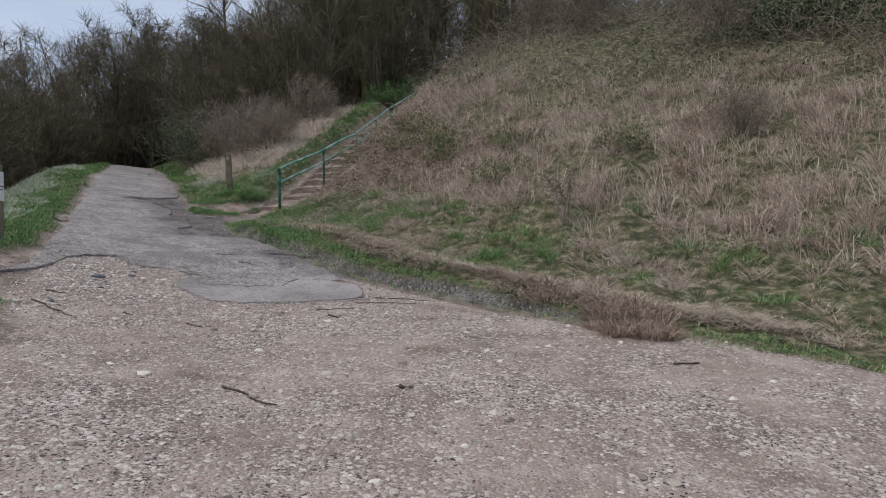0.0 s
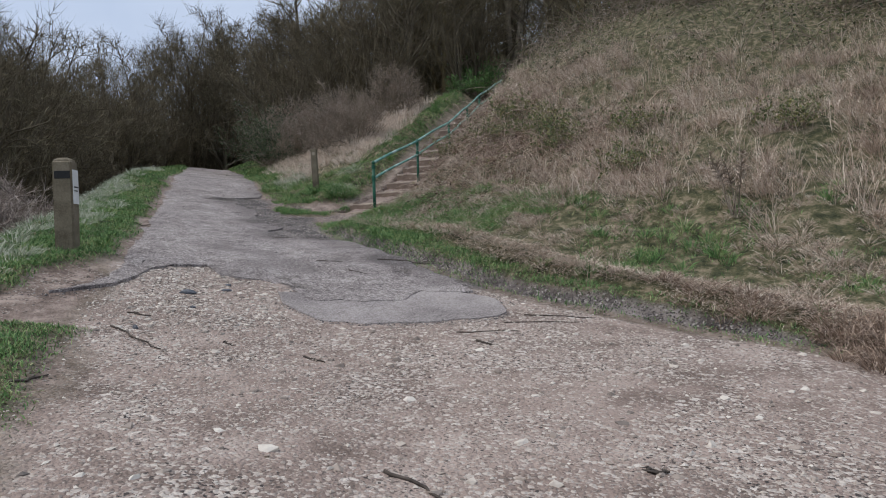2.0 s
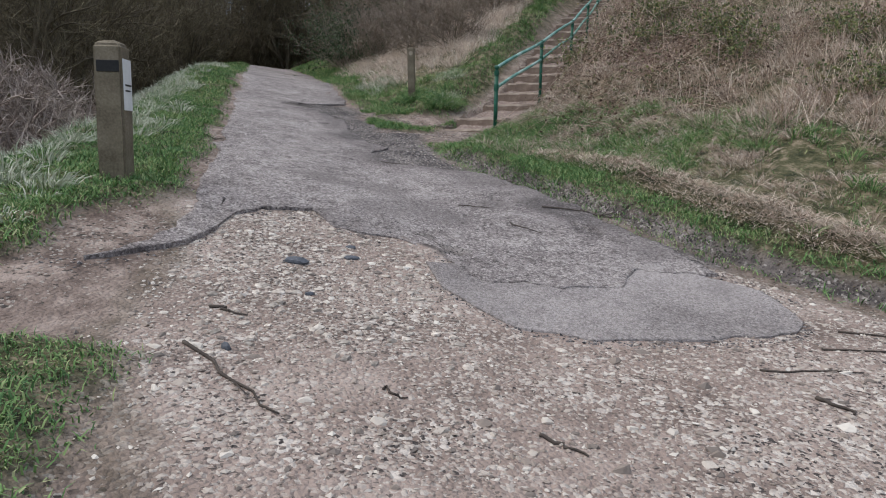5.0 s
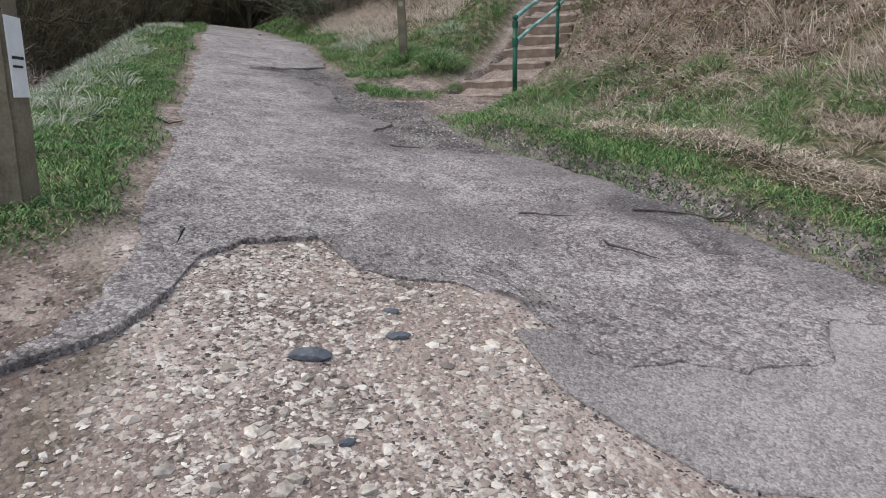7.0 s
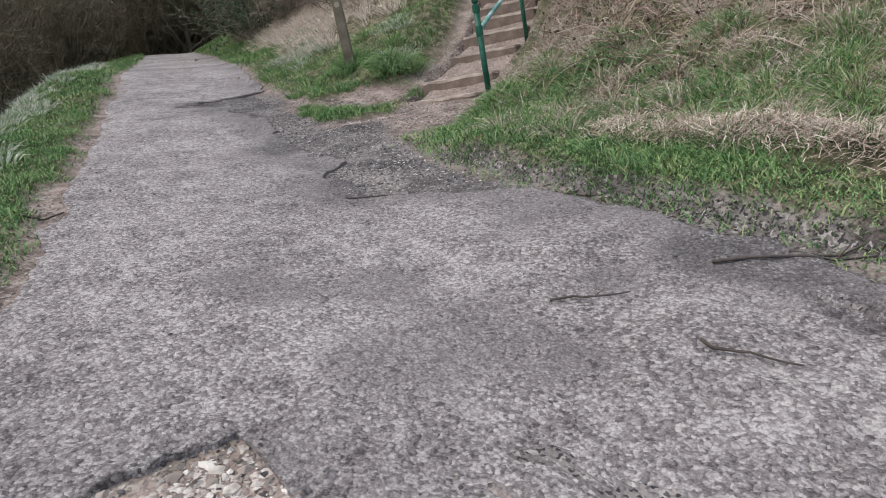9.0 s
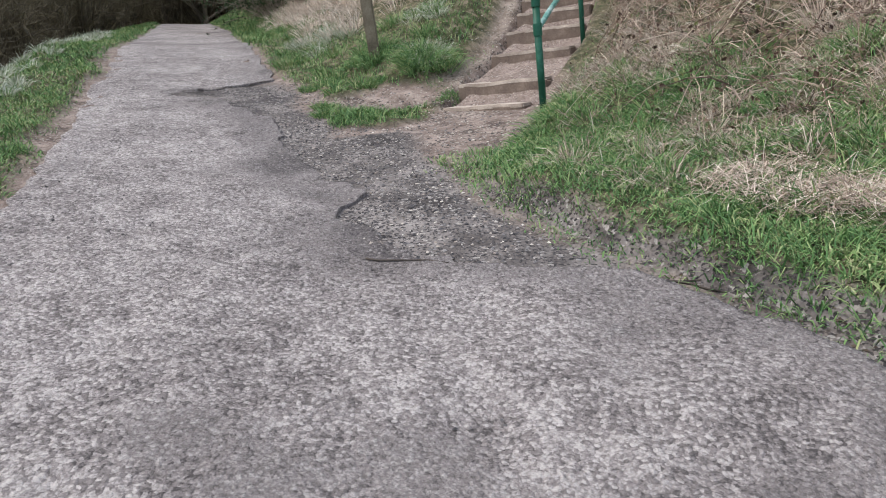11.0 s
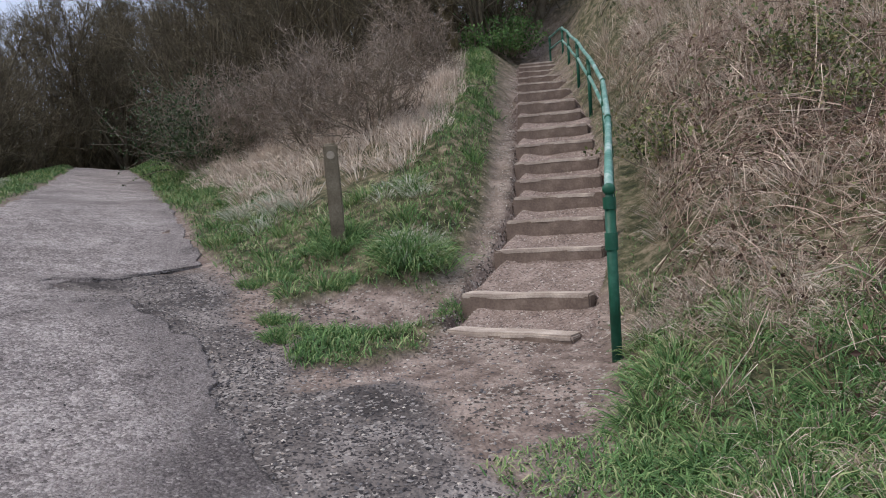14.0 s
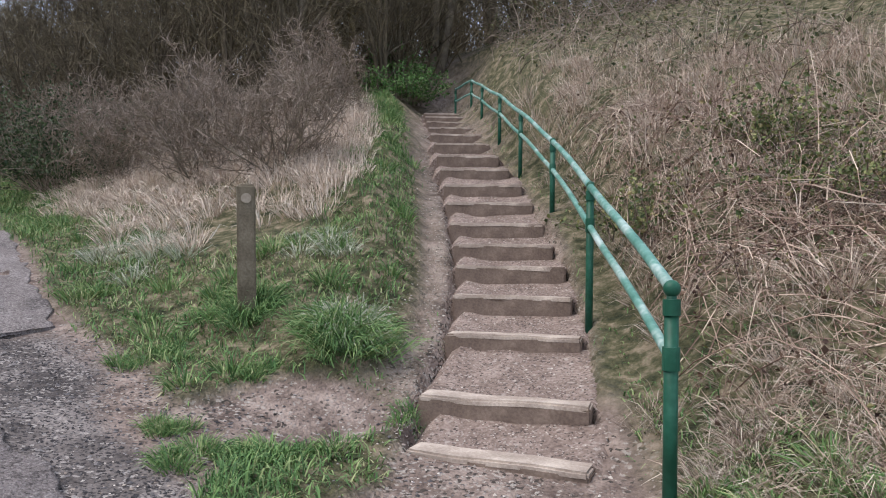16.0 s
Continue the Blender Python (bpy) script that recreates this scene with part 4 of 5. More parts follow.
def pebbles(n, S, D, keep, size, sink=.25, round_=False):
    OCT, OCT_F, nv = (ICO, ICO_F, 12) if round_ else (OCT6, OCT8, 6)
    s, d = rng.uniform(*S, n), rng.uniform(*D, n)
    x, y = plan(s, d)
    ok = rng.random(n) < keep(x, y, s, d, d - right_edge(s))
    x, y, s, d = x[ok], y[ok], s[ok], d[ok]
    m = len(x)
    r = size[0] + (size[1] - size[0]) * rng.random(m) ** 3
    V = OCT[None] * (1 + rng.uniform(-.3, .3, (m, nv, 3))) * np.stack([r, r * rng.uniform(.5, .9, m), r * rng.uniform(.3, .6, m)], 1)[:, None]
    V = V + rng.normal(0, .10, (m, nv, 3)) * r[:, None, None]
    a = rng.uniform(0, 6.28, m)
    c, sn = np.cos(a)[:, None], np.sin(a)[:, None]
    V = np.stack([V[..., 0] * c - V[..., 1] * sn, V[..., 0] * sn + V[..., 1] * c, V[..., 2]], -1)
    on = (d > road_left(s) + .05) & (d < road_right(s) - .05) & (s > road_front(np.clip(d, -1.75, 2.4)) + .05)
    z = np.where(on, base_height(x, y) + .018, height(x, y)) + r * (.35 - sink)
    V = V + np.stack([x, y, z], 1)[:, None]
    return V.reshape(-1, 3), (np.arange(m)[:, None, None] * nv + OCT_F[None]).reshape(-1, 3)


def off_road(s, d):
    return (s < road_front(np.clip(d, -1.75, 2.4)) - .02) & ~((d > .5) & (d < 2.6) & (s > 8.3))


stuff("flint_stones", join(
    pebbles(3800, (7.2, 10.7), (-1.3, 3.0), lambda x, y, s, d, e: off_road(s, d) * cover(x, y)[1] * (.25 + .75 * step01(8, 9, s)), (.012, .036), .45, True),
    pebbles(30000, (6, 10.7), (-1.6, 3.4), lambda x, y, s, d, e: off_road(s, d) * cover(x, y)[1] * (.35 + .65 * step01(7.5, 9, s)), (.005, .018)),
    pebbles(900, (1.5, 8.6), (-1.2, 5.5), lambda x, y, s, d, e: off_road(s, d) * cover(x, y)[1] * .8, (.016, .05), .42, True),
    pebbles(14000, (1.5, 7.5), (-1.8, 6), lambda x, y, s, d, e: off_road(s, d) * cover(x, y)[1] * (.35 + .6 * step01(-.1, .2, vnoise(x, y, .9, 77))), (.006, .024))),
    M_FLINT, "broken pale flint stones on the track", "gravel")
stuff("path_gravel", join(
    pebbles(14000, (15, 26), (1.4, 7), lambda x, y, s, d, e: np.clip(step01(.34, .2, abs(step_line(x, y)[0] + .78)) * (y > 12.8), 0, 1), (.006, .018)),
    pebbles(2500, (13, 17.2), (.8, 3.4), lambda x, y, s, d, e: cover(x, y)[2] * .8, (.006, .018))),
    M_FLINT, "pale gravel beside and below the steps", "gravel")
stuff("dark_chippings", join(
    pebbles(9000, (8.2, 10.9), (-1.8, 2.7), lambda x, y, s, d, e: step01(.16, .03, abs(s - road_front(np.clip(d, -1.75, 2.4)) + .05)) * .8, (.005, .018)),
    pebbles(7000, (8.0, 9.2), (.4, 2.8), lambda x, y, s, d, e: step01(.10, .02, abs(s + .04 - np.interp(d, (.48, .6, .73, 1.14, 1.79, 2.4, 2.58, 2.66), (9.15, 8.85, 8.6, 8.37, 8.29, 8.3, 8.45, 8.8)))), (.005, .016)),
    pebbles(17000, (11, 19.3), (.3, 2.6), lambda x, y, s, d, e: (d > road_right(s)) * (1 - cover(x, y)[0]) * (.25 + .75 * step01(2.1, 1.3, d)), (.006, .018)),
    pebbles(5500, (9.6, 17), (-1.0, 2.2), lambda x, y, s, d, e: step01(-.25, .2, vnoise(x, y, 1.1, 75)) * .8, (.004, .012))),
    M_CHIP, "loose dark chippings where the asphalt has broken up", "gravel")


def rock(name, s, d, r, flat, turn, mat, label):
    bm = bmesh.new()
    bmesh.ops.create_icosphere(bm, subdivisions=2, radius=1)
    for v in bm.verts:
        k = 1 + .28 * noise.noise(v.co * 1.7 + Vector((s, d, turn)))
        v.co = Vector((v.co.x * r * k, v.co.y * r * .5 * k, v.co.z * r * flat * k))
    me = bpy.data.meshes.new(name)
    bm.to_mesh(me)
    bm.free()
    me.materials.append(mat)
    x, y = plan(s, d)
    ob = new(name, me)
    ob.matrix_world = pose(x, y, float(height(np.array(x), np.array(y))) + r * flat * .25, 4, 3, turn)
    return tagged(ob, label, "stone", "dark stones on the flint")


for s_, d_, r_, f_, t_ in ((9.43, -.40, .085, .33, 40), (9.57, -.03, .055, .3, 55), (9.79, -.01, .04, .4, 20), (8.15, -.77, .03, .8, 0), (8.9, -.35, .03, .5, 60)):
    rock("flint_stone", s_, d_, r_, f_, t_, M_DARKFLINT, "large dark grey flint lying among pale stones")


ROCKS = []
for k_ in range(6):
    bm = bmesh.new()
    bmesh.ops.create_icosphere(bm, subdivisions=1, radius=1)
    for v in bm.verts:
        v.co = v.co * (1 + .45 * noise.noise(v.co * 1.3 + Vector((k_ * 5.0, 0, 0))))
        v.co = Vector((v.co.x, v.co.y * (.6 + .05 * k_), v.co.z * .5))
    me = bpy.data.meshes.new("flint_stone")
    bm.to_mesh(me)
    bm.free()
    me.materials.append(M_FLINT_ONE)
    ROCKS.append(me)
gr = np.random.default_rng(37)
for k_ in range(170):
    s_, d_ = gr.uniform(8.0, 10.5), gr.uniform(-.9, .95)
    if not bool(off_road(np.array(s_ + .03), np.array(d_))):
        continue
    x_, y_ = plan(s_, d_)
    r_ = gr.uniform(.02, .042)
    ob = new("flint_stone", ROCKS[k_ % 6])
    ob.matrix_world = pose(x_, y_, float(height(np.array(x_), np.array(y_))) - r_ * .08, gr.uniform(-15, 15), gr.uniform(-15, 15), gr.uniform(0, 360)) @ Matrix.Scale(r_, 4)
    tagged(ob, "pale broken flint embedded in the worn track", "stone", "pale flints on the track")

# dark clods along the cut edge of the turf, and moss
stuff("soil_clods", pebbles(26000, (5.5, 15.2), (1.4, 5), lambda x, y, s, d, e: step01(.12, .03, abs(e + .02 + .10 * vnoise(x, y, 2.3, 27))) * (step_line(x, y)[0] > .6), (.005, .016)), M_CLOD, "dark soil clods along the cut turf edge", "soil")
# a heap of raked hay on the edge of the bank
hs, hd = 6.1, 4.75
stuff("hay_heap", join(
    tussocks(70, (hs - .55, hs + .55), (hd - .45, hd + .45), lambda x, y, s, d, e: step01(1, .7, np.hypot((s - hs) / .55, (d - hd) / .45)), 70, (.1, .25), (.2, .42), (.005, .009), (0, 0), 1.4, 1.2),
    tussocks(60, (6.4, 8.4), (4.0, 5.2), lambda x, y, s, d, e: step01(.5, .2, abs(e - .35)), 60, (.1, .25), (.14, .3), (.005, .009), (0, 0), 1.7, 1.2)), M_OLDHAY, "heap of brown raked hay on the track edge", "hay")

# ---- sticks on the track ----
def stick(s0, d0, s1, d1, r, seed, fork=True):
    g = np.random.default_rng(seed)
    x0, y0 = plan(s0, d0)
    x1, y1 = plan(s1, d1)
    f = np.linspace(0, 1, 8)
    x, y = x0 + (x1 - x0) * f + g.normal(0, .012, 8), y0 + (y1 - y0) * f + g.normal(0, .012, 8)
    z = height(x, y)
    s, d = along(x, y)
    on = (d > road_left(s)) & (d < road_right(s)) & (s > road_front(np.clip(d, -1.75, 2.4)))
    z = np.where(on, base_height(x, y) + .03, z) + r * .8
    N = np.stack([x, y, z], 1)[None]
    ob = thing("stick", "thin dark fallen stick lying on the track", "stick", "sticks on the ground")
    mesh_part("stem", build_mesh("stem", *solid_tube(N[0], r, r * .45, 6), M_STICK, True), ob)
    if fork:
        p = N[0, 4]
        q = p + (N[0, 6] - N[0, 4]) * .8 + np.array([g.normal(0, .05), g.normal(0, .05), .012])
        mesh_part("side_twig", build_mesh("side_twig", *tubes(p[None], q[None], r * .6, r * .25, 4), M_STICK, True), ob)


for k_, a_ in enumerate(((8.17, -.95, 7.55, -.56, .009), (7.41, .46, 7.28, .60, .009), (8.66, -.86, 8.55, -.70, .009), (7.82, -.10, 7.70, -.03, .007), (7.6, 1.92, 7.42, 1.98, .011),
                         (13.35, -1.75, 13.6, -1.0, .012), (7.92, 1.85, 7.8, 2.4, .006), (5.27, .56, 4.8, .84, .010), (4.92, 1.74, 4.84, 1.84, .014), (4.8, 4.2, 4.75, 4.45, .010),
                         (10.47, 1.38, 10.2, 1.56, .007), (11.05, 1.11, 10.93, 1.4, .006), (10.96, 1.88, 10.6, 2.7, .008), (10.9, 2.2, 10.5, 2.9, .006), (13.15, .75, 12.95, 1.1, .006), (6.6, -1.3, 6.9, -1.15, .01), (8.3, 2.7, 8.0, 3.3, .007), (8.1, 2.4, 7.9, 3.1, .006),
                         (12.6, 1.75, 12.2, 2.05, .009), (13.0, 2.7, 13.7, 4.1, .006), (14.2, 3.0, 15.0, 4.0, .006))):
    stick(*a_, seed=100 + k_, fork=k_ % 3 != 1)

# ---- steps ----
STEP_Y = (12.93, 13.47, 14.45, 15.1, 15.7, 16.2, 16.75, 17.4, 18.1, 19.0, 19.9, 20.9, 21.9, 23.0, 24.1, 25.2, 26.3)


def sleeper(w, h, t, seed):
    """A worn timber on edge, sagging and chipped a little."""
    g = random.Random(seed)
    bm = bmesh.new()
    bmesh.ops.create_cube(bm, size=1)
    bmesh.ops.subdivide_edges(bm, edges=[e for e in bm.edges if abs(e.verts[0].co.x - e.verts[1].co.x) > .5], cuts=9)
    bmesh.ops.scale(bm, vec=(w, t, h), verts=bm.verts)
    bmesh.ops.bevel(bm, geom=bm.edges[:], offset=.012, segments=2, affect="EDGES")
    for v in bm.verts:
        n = noise.noise(Vector((v.co.x * 3 + seed * 7, v.co.y * 4, v.co.z * 4)))
        v.co.z += .012 * n
        v.co.y += .010 * noise.noise(Vector((v.co.x * 5, seed * 3, v.co.z * 9)))
    return bm


for k_, y_ in enumerate(STEP_Y):
    xm = y_ * 0 + float(np.interp(y_, (10, 12.9, 14.6, 15.7, 17.9, 21.5, 26.0, 32), (-10.2, -10.57, -10.7, -10.88, -11.5, -12.6, -13.95, -15.5)))
    zt = float(np.interp(y_, (12.0, 12.9, 13.5, 14.5, 15.7, 17.9, 21.5, 26.0, 30), (1.74, 1.88, 2.10, 2.38, 2.85, 3.77, 5.02, 6.37, 7.2)))
    yn = STEP_Y[k_ + 1] if k_ + 1 < len(STEP_Y) else y_ + .9
    turn = (-10, -4, -2, 0, 2, 4, 6, 8, 10, 13, 15, 16, 17, 17, 17, 17, 17)[k_]
    w = (1.0, 1.04, 1.0, .98, 1.0, .97, 1.0, 1.0, .98, .96, .94, .93, .95, .93, .92, .9, .9)[k_]
    rise = .30 if k_ else .16
    ob = thing("timber_step", "worn timber sleeper step with trodden gravel behind it" if k_ else "worn timber sleeper set flush in the foot of the path", "step", "steps up the bank", at=pose(xm, y_, zt, 0, 0, turn))
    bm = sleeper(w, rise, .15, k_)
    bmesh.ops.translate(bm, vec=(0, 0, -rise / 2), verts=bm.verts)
    face = part("sleeper", bm, M_SLEEPER_SHADED, ob)
    # added thin slab, paler than the sides: worn timber with painted sky light
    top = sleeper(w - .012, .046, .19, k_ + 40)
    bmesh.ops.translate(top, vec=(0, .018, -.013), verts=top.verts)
    part("worn_skylit_top", top, M_TIMBER_LIT, ob, "worn upper face of the sleeper, coloured pale as if sky-lit")
    depth = yn - y_
    nu, nv = 22, 9
    U, Vv = np.meshgrid(np.linspace(-w / 2 - .2, w / 2 + .2, nu), np.linspace(.06, depth - .04, nv), indexing="ij")
    zn = float(np.interp(yn, (12.0, 12.9, 13.5, 14.5, 15.7, 17.9, 21.5, 26.0, 30), (1.74, 1.88, 2.10, 2.38, 2.85, 3.77, 5.02, 6.37, 7.2)))
    Z = -.045 + (zn - zt - (.035 if k_ < 2 else .08 if k_ < 9 else .12)) * np.clip(Vv / depth, 0, 1) ** 1.3 + .03 * vnoise(U + k_, Vv, 5, 81) + .03 * step01(.3, w / 2, abs(U)) - .26 * step01(w / 2 + .01, w / 2 + .2, abs(U))
    V = np.stack([U, Vv, Z], -1).reshape(-1, 3)
    low = V * [1, 1, 0] - [0, 0, .42]
    F = grid_faces(nu, nv)[:, ::-1]
    ids = np.arange(nu * nv).reshape(nu, nv)
    ring = np.concatenate([ids[:, 0], ids[-1, 1:], ids[-2::-1, -1], ids[0, -2:0:-1]])
    kk = np.arange(len(ring))
    side = np.stack([ring, np.roll(ring, -1), nu * nv + np.roll(kk, -1), nu * nv + kk], 1)
    tread = build_mesh("tread", np.concatenate([V, low[ring]]), np.concatenate([F, side]), M_TREAD, True)
    tread.polygons.foreach_set("use_smooth", np.concatenate([np.ones(len(F), bool), np.zeros(len(side), bool)]))
    mesh_part("tread", tread, ob, "trodden earth and gravel")
    gt = np.random.default_rng(300 + k_)
    m_ = 170 if k_ < 8 else 80
    iu, iv = gt.integers(0, nu - 1, m_), gt.integers(0, nv - 1, m_)
    fu, fv = gt.random((2, m_, 1))
    P4 = V.reshape(nu, nv, 3)
    c_ = (P4[iu, iv] * (1 - fu) + P4[iu + 1, iv] * fu) * (1 - fv) + (P4[iu, iv + 1] * (1 - fu) + P4[iu + 1, iv + 1] * fu) * fv
    r_ = gt.uniform(.004, .013, m_)[:, None, None]
    chips_ = c_[:, None] + OCT6[None] * r_ * gt.uniform(.5, 1.2, (m_, 6, 3)) * [1, 1, .6]
    tagged(mesh_part("gravel", build_mesh("gravel", chips_, (np.arange(m_)[:, None, None] * 6 + OCT8[None]).reshape(-1, 3), M_FLINT), ob, "loose pale gravel on the tread"), kind="stuff")

# ---- green handrail ----
POSTS = ((-9.75, 12.42, 2.82), (-10.15, 14.66, 3.49), (-10.60, 16.88, 4.19), (-11.2, 19.0, 4.93), (-11.78, 20.9, 5.60), (-12.52, 23.4, 6.38), (-13.1, 25.3, 6.98), (-13.75, 26.6, 7.1))
rail = thing("handrail", "green painted tubular steel handrail, worn pale on top", "handrail")


def pipe(name, pts, r, mat, parent, label="", k=12, caps=True):
    V, F = solid_tube(pts, r, r, k)
    ob = mesh_part(name, build_mesh(name, V, F, mat, True), parent, label)
    return ob


def ball(name, c, r, mat, parent, squash=1.0):
    bm = bmesh.new()
    bmesh.ops.create_uvsphere(bm, u_segments=14, v_segments=9, radius=r)
    bmesh.ops.scale(bm, vec=(1, 1, squash), verts=bm.verts)
    bmesh.ops.translate(bm, vec=c, verts=bm.verts)
    return part(name, bm, mat, parent, smooth=True)


for k_, (px_, py_, pz_) in enumerate(POSTS):
    zb = float(height(np.array(px_), np.array(py_)))
    post = pipe("post", [(px_, py_, zb - .15), (px_, py_, pz_ - (.09 if k_ == 0 else .02))], .028 if k_ else .031, M_GREEN, rail)
    for zz, hh in ((pz_ - .30, .05), (pz_ - .08, .035)):
        pipe("collar", [(px_, py_, zz - hh), (px_, py_, zz - hh + .001), (px_, py_, zz + hh - .001), (px_, py_, zz + hh)], .034 if k_ else .038, M_GREEN, post, k=20).data.polygons.foreach_set("use_smooth", np.zeros(20 * 6 + 40, bool))
    ball("cap", (px_, py_, pz_), .038 if k_ == 0 else .032, M_GREEN, post)
    if k_ == 0:
        pipe("neck", [(px_, py_, pz_ - .1), (px_, py_, pz_ - .02)], .022, M_GREEN, post)


def rail_points(drop):
    out = []
    for (a, b) in zip(POSTS[:-1], POSTS[1:]):
        for f in np.linspace(0, 1, 5)[:-1]:
            out.append((a[0] + (b[0] - a[0]) * f, a[1] + (b[1] - a[1]) * f, a[2] + (b[2] - a[2]) * f - drop + .012 * math.sin(len(out) * 1.3)))
    out.append((POSTS[-1][0], POSTS[-1][1], POSTS[-1][2] - drop))
    return out


pipe("top_rail", rail_points(0.0), .027, M_RAIL, rail, "worn pale green top rail")
pipe("middle_rail", rail_points(.30), .024, M_RAIL, rail, "worn pale green middle rail")


# ---- posts ----
def tapered_block(w, t, h, top, mat_bevel=.012, cuts=6):
    bm = bmesh.new()
    bmesh.ops.create_cube(bm, size=1)
    bmesh.ops.translate(bm, vec=(0, 0, .5), verts=bm.verts)
    bmesh.ops.subdivide_edges(bm, edges=[e for e in bm.edges if abs(e.verts[0].co.z - e.verts[1].co.z) > .5], cuts=cuts)
    bmesh.ops.scale(bm, vec=(w, t, h), verts=bm.verts)
    up = [f for f in bm.faces if f.normal.z > .9]
    if top:
        r = bmesh.ops.inset_region(bm, faces=up, thickness=w * .30, depth=0)
        bmesh.ops.translate(bm, vec=(0, 0, top), verts=up[0].verts)
    bmesh.ops.bevel(bm, geom=[e for e in bm.edges if e.calc_face_angle(0) > .3], offset=mat_bevel, segments=2, affect="EDGES")
    for v in bm.verts:
        v.co.x += .006 * noise.noise(Vector((v.co.x * 5, v.co.y * 9, v.co.z * 6)))
        v.co.y += .006 * noise.noise(Vector((v.co.y * 5 + 9, v.co.x * 9, v.co.z * 6)))
    return bm


def box(lo, hi, bevel=.003):
    bm = bmesh.new()
    bmesh.ops.create_cube(bm, size=1)
    bmesh.ops.scale(bm, vec=[b - a for a, b in zip(lo, hi)], verts=bm.verts)
    bmesh.ops.translate(bm, vec=[(a + b) / 2 for a, b in zip(lo, hi)], verts=bm.verts)
    bmesh.ops.bevel(bm, geom=bm.edges[:], offset=bevel, segments=1, affect="EDGES")
    return bm


bx, by = -9.30, 5.93
bz = float(height(np.array(bx), np.array(by)))
bollard = thing("timber_bollard", "square weathered timber bollard with a black band and a white notice", "bollard", at=pose(bx, by, bz - .12, 0, 0, 40))
part("post", tapered_block(.205, .205, 1.10, .035, .016), M_POST, bollard)
part("band", box((-.078, -.109, .90), (.085, -.099, .985)), M_BLACK, bollard, "black recessed band")
plate = part("notice", box((.1035, -.085, .62), (.1095, .09, 1.0), .0015), M_WHITE, bollard, "white notice plate")
part("text_bar", box((.1100, -.06, .80), (.1115, .07, .815), .0005), M_BLACK, plate)
part("text_bar", box((.1100, -.06, .76), (.1115, .05, .772), .0005), M_BLACK, plate)

wx, wy = -12.68, 14.17
wz = float(height(np.array(wx), np.array(wy)))
waymark = thing("waymark_post", "slim weathered wooden waymark post with a pale disc", "post", at=pose(wx, wy, wz - .1, 1.5, -1.5, 30))
part("post", tapered_block(.135, .125, 3.46 - wz + .1, .012, .012), M_POST, waymark)
bm = bmesh.new()
bmesh.ops.create_cone(bm, cap_ends=True, segments=18, radius1=.038, radius2=.038, depth=.008)
bmesh.ops.rotate(bm, matrix=Matrix.Rotation(radians(90), 3, "X"), verts=bm.verts)
bmesh.ops.translate(bm, vec=(0, -.0685, 3.46 - wz - .0), verts=bm.verts)
part("disc", bm, M_SAWN, waymark, "pale round waymark disc")


# ---- brambles ----
def canes(n, S, D, keep, length, r, arch=1.0, seed=5, nseg=7):
    g = np.random.default_rng(seed)
    s, d = g.uniform(*S, n), g.uniform(*D, n)
    x, y = plan(s, d)
    ok = g.random(n) < keep(x, y, s, d, d - right_edge(s))
    x, y = x[ok], y[ok]
    P = np.stack([x, y, height(x, y)], 1)
    a = g.uniform(0, 6.28, len(x))
    D0 = np.stack([np.cos(a), np.sin(a), g.uniform(.4, 2.2, len(x)) * arch], 1)
    L = g.uniform(*length, len(x))
    N, p, dd = [P], P, D0 / np.linalg.norm(D0, axis=1, keepdims=True)
    for i in range(nseg):
        dd = dd + g.normal(0, .14, dd.shape) + np.array([0, 0, -.30])
        dd /= np.linalg.norm(dd, axis=1, keepdims=True)
        p = p + dd * (L / nseg)[:, None]
        p[:, 2] = np.maximum(p[:, 2], height(p[:, 0], p[:, 1]) + .02)
        N.append(p)
    N = np.stack(N, 1)
    clear = ((step_line(N[..., 0], N[..., 1])[0] > .85) | (N[..., 1] < 11)).all(1)
    N, x = N[clear], x[clear]
    return N, path_tubes(N, g.uniform(*r, len(x)), np.full(len(x), r[0] * .5), 3)


def leaves_on(N, per, size, g, lo=.2):
    p, d, who, f = sprout(N, per, lo, 1, .9, .3, g)
    n = len(p)
    p = p + g.normal(0, .03, p.shape)
    d = d / np.linalg.norm(d, axis=1, keepdims=True)
    w = np.cross(d, g.normal(0, 1, d.shape))
    w /= np.linalg.norm(w, axis=1, keepdims=True)
    L = g.uniform(*size, n)[:, None]
    fold = np.cross(d, w) * L * .16
    V = np.stack([p, p + d * L * .5 + w * L * .36 + fold, p + d * L, p + d * L * .5 - w * L * .36 + fold], 1)
    i = np.arange(n)[:, None] * 4
    return V.reshape(-1, 3), np.concatenate([i + [0, 1, 2], i + [0, 2, 3]])


g_ = np.random.default_rng(17)


def bramble_keep(x, y, s, d, e):
    q, _ = step_line(x, y)
    return step01(.8, 1.2, q) * step01(1.2, 2.0, e + .6 * vnoise(x, y, 1, 91)) * step01(7, 4, e) * (.4 + .6 * step01(-.1, .2, vnoise(x, y, .8, 92)))


N1, T1 = canes(9500, (13.2, 22), (2.6, 8.5), bramble_keep, (.4, 1.5), (.002, .005), .5, 21)
N2, T2 = canes(1300, (13.5, 22), (3.0, 9), bramble_keep, (1.0, 2.4), (.003, .007), 1.0, 22)
stuff("bramble_canes", join(T1, T2), M_BRAMBLE, "tangle of dry bramble canes beside the steps", "bramble")
stuff("dead_leaves", leaves_on(N1, 3, (.02, .05), g_, 0), M_DEADLEAF, "curled brown leaves caught in the bramble tangle", "bramble")
stuff("bramble_leaves", leaves_on(N2, 7, (.02, .05), g_), M_LEAF, "sparse green and brown bramble leaves", "bramble")


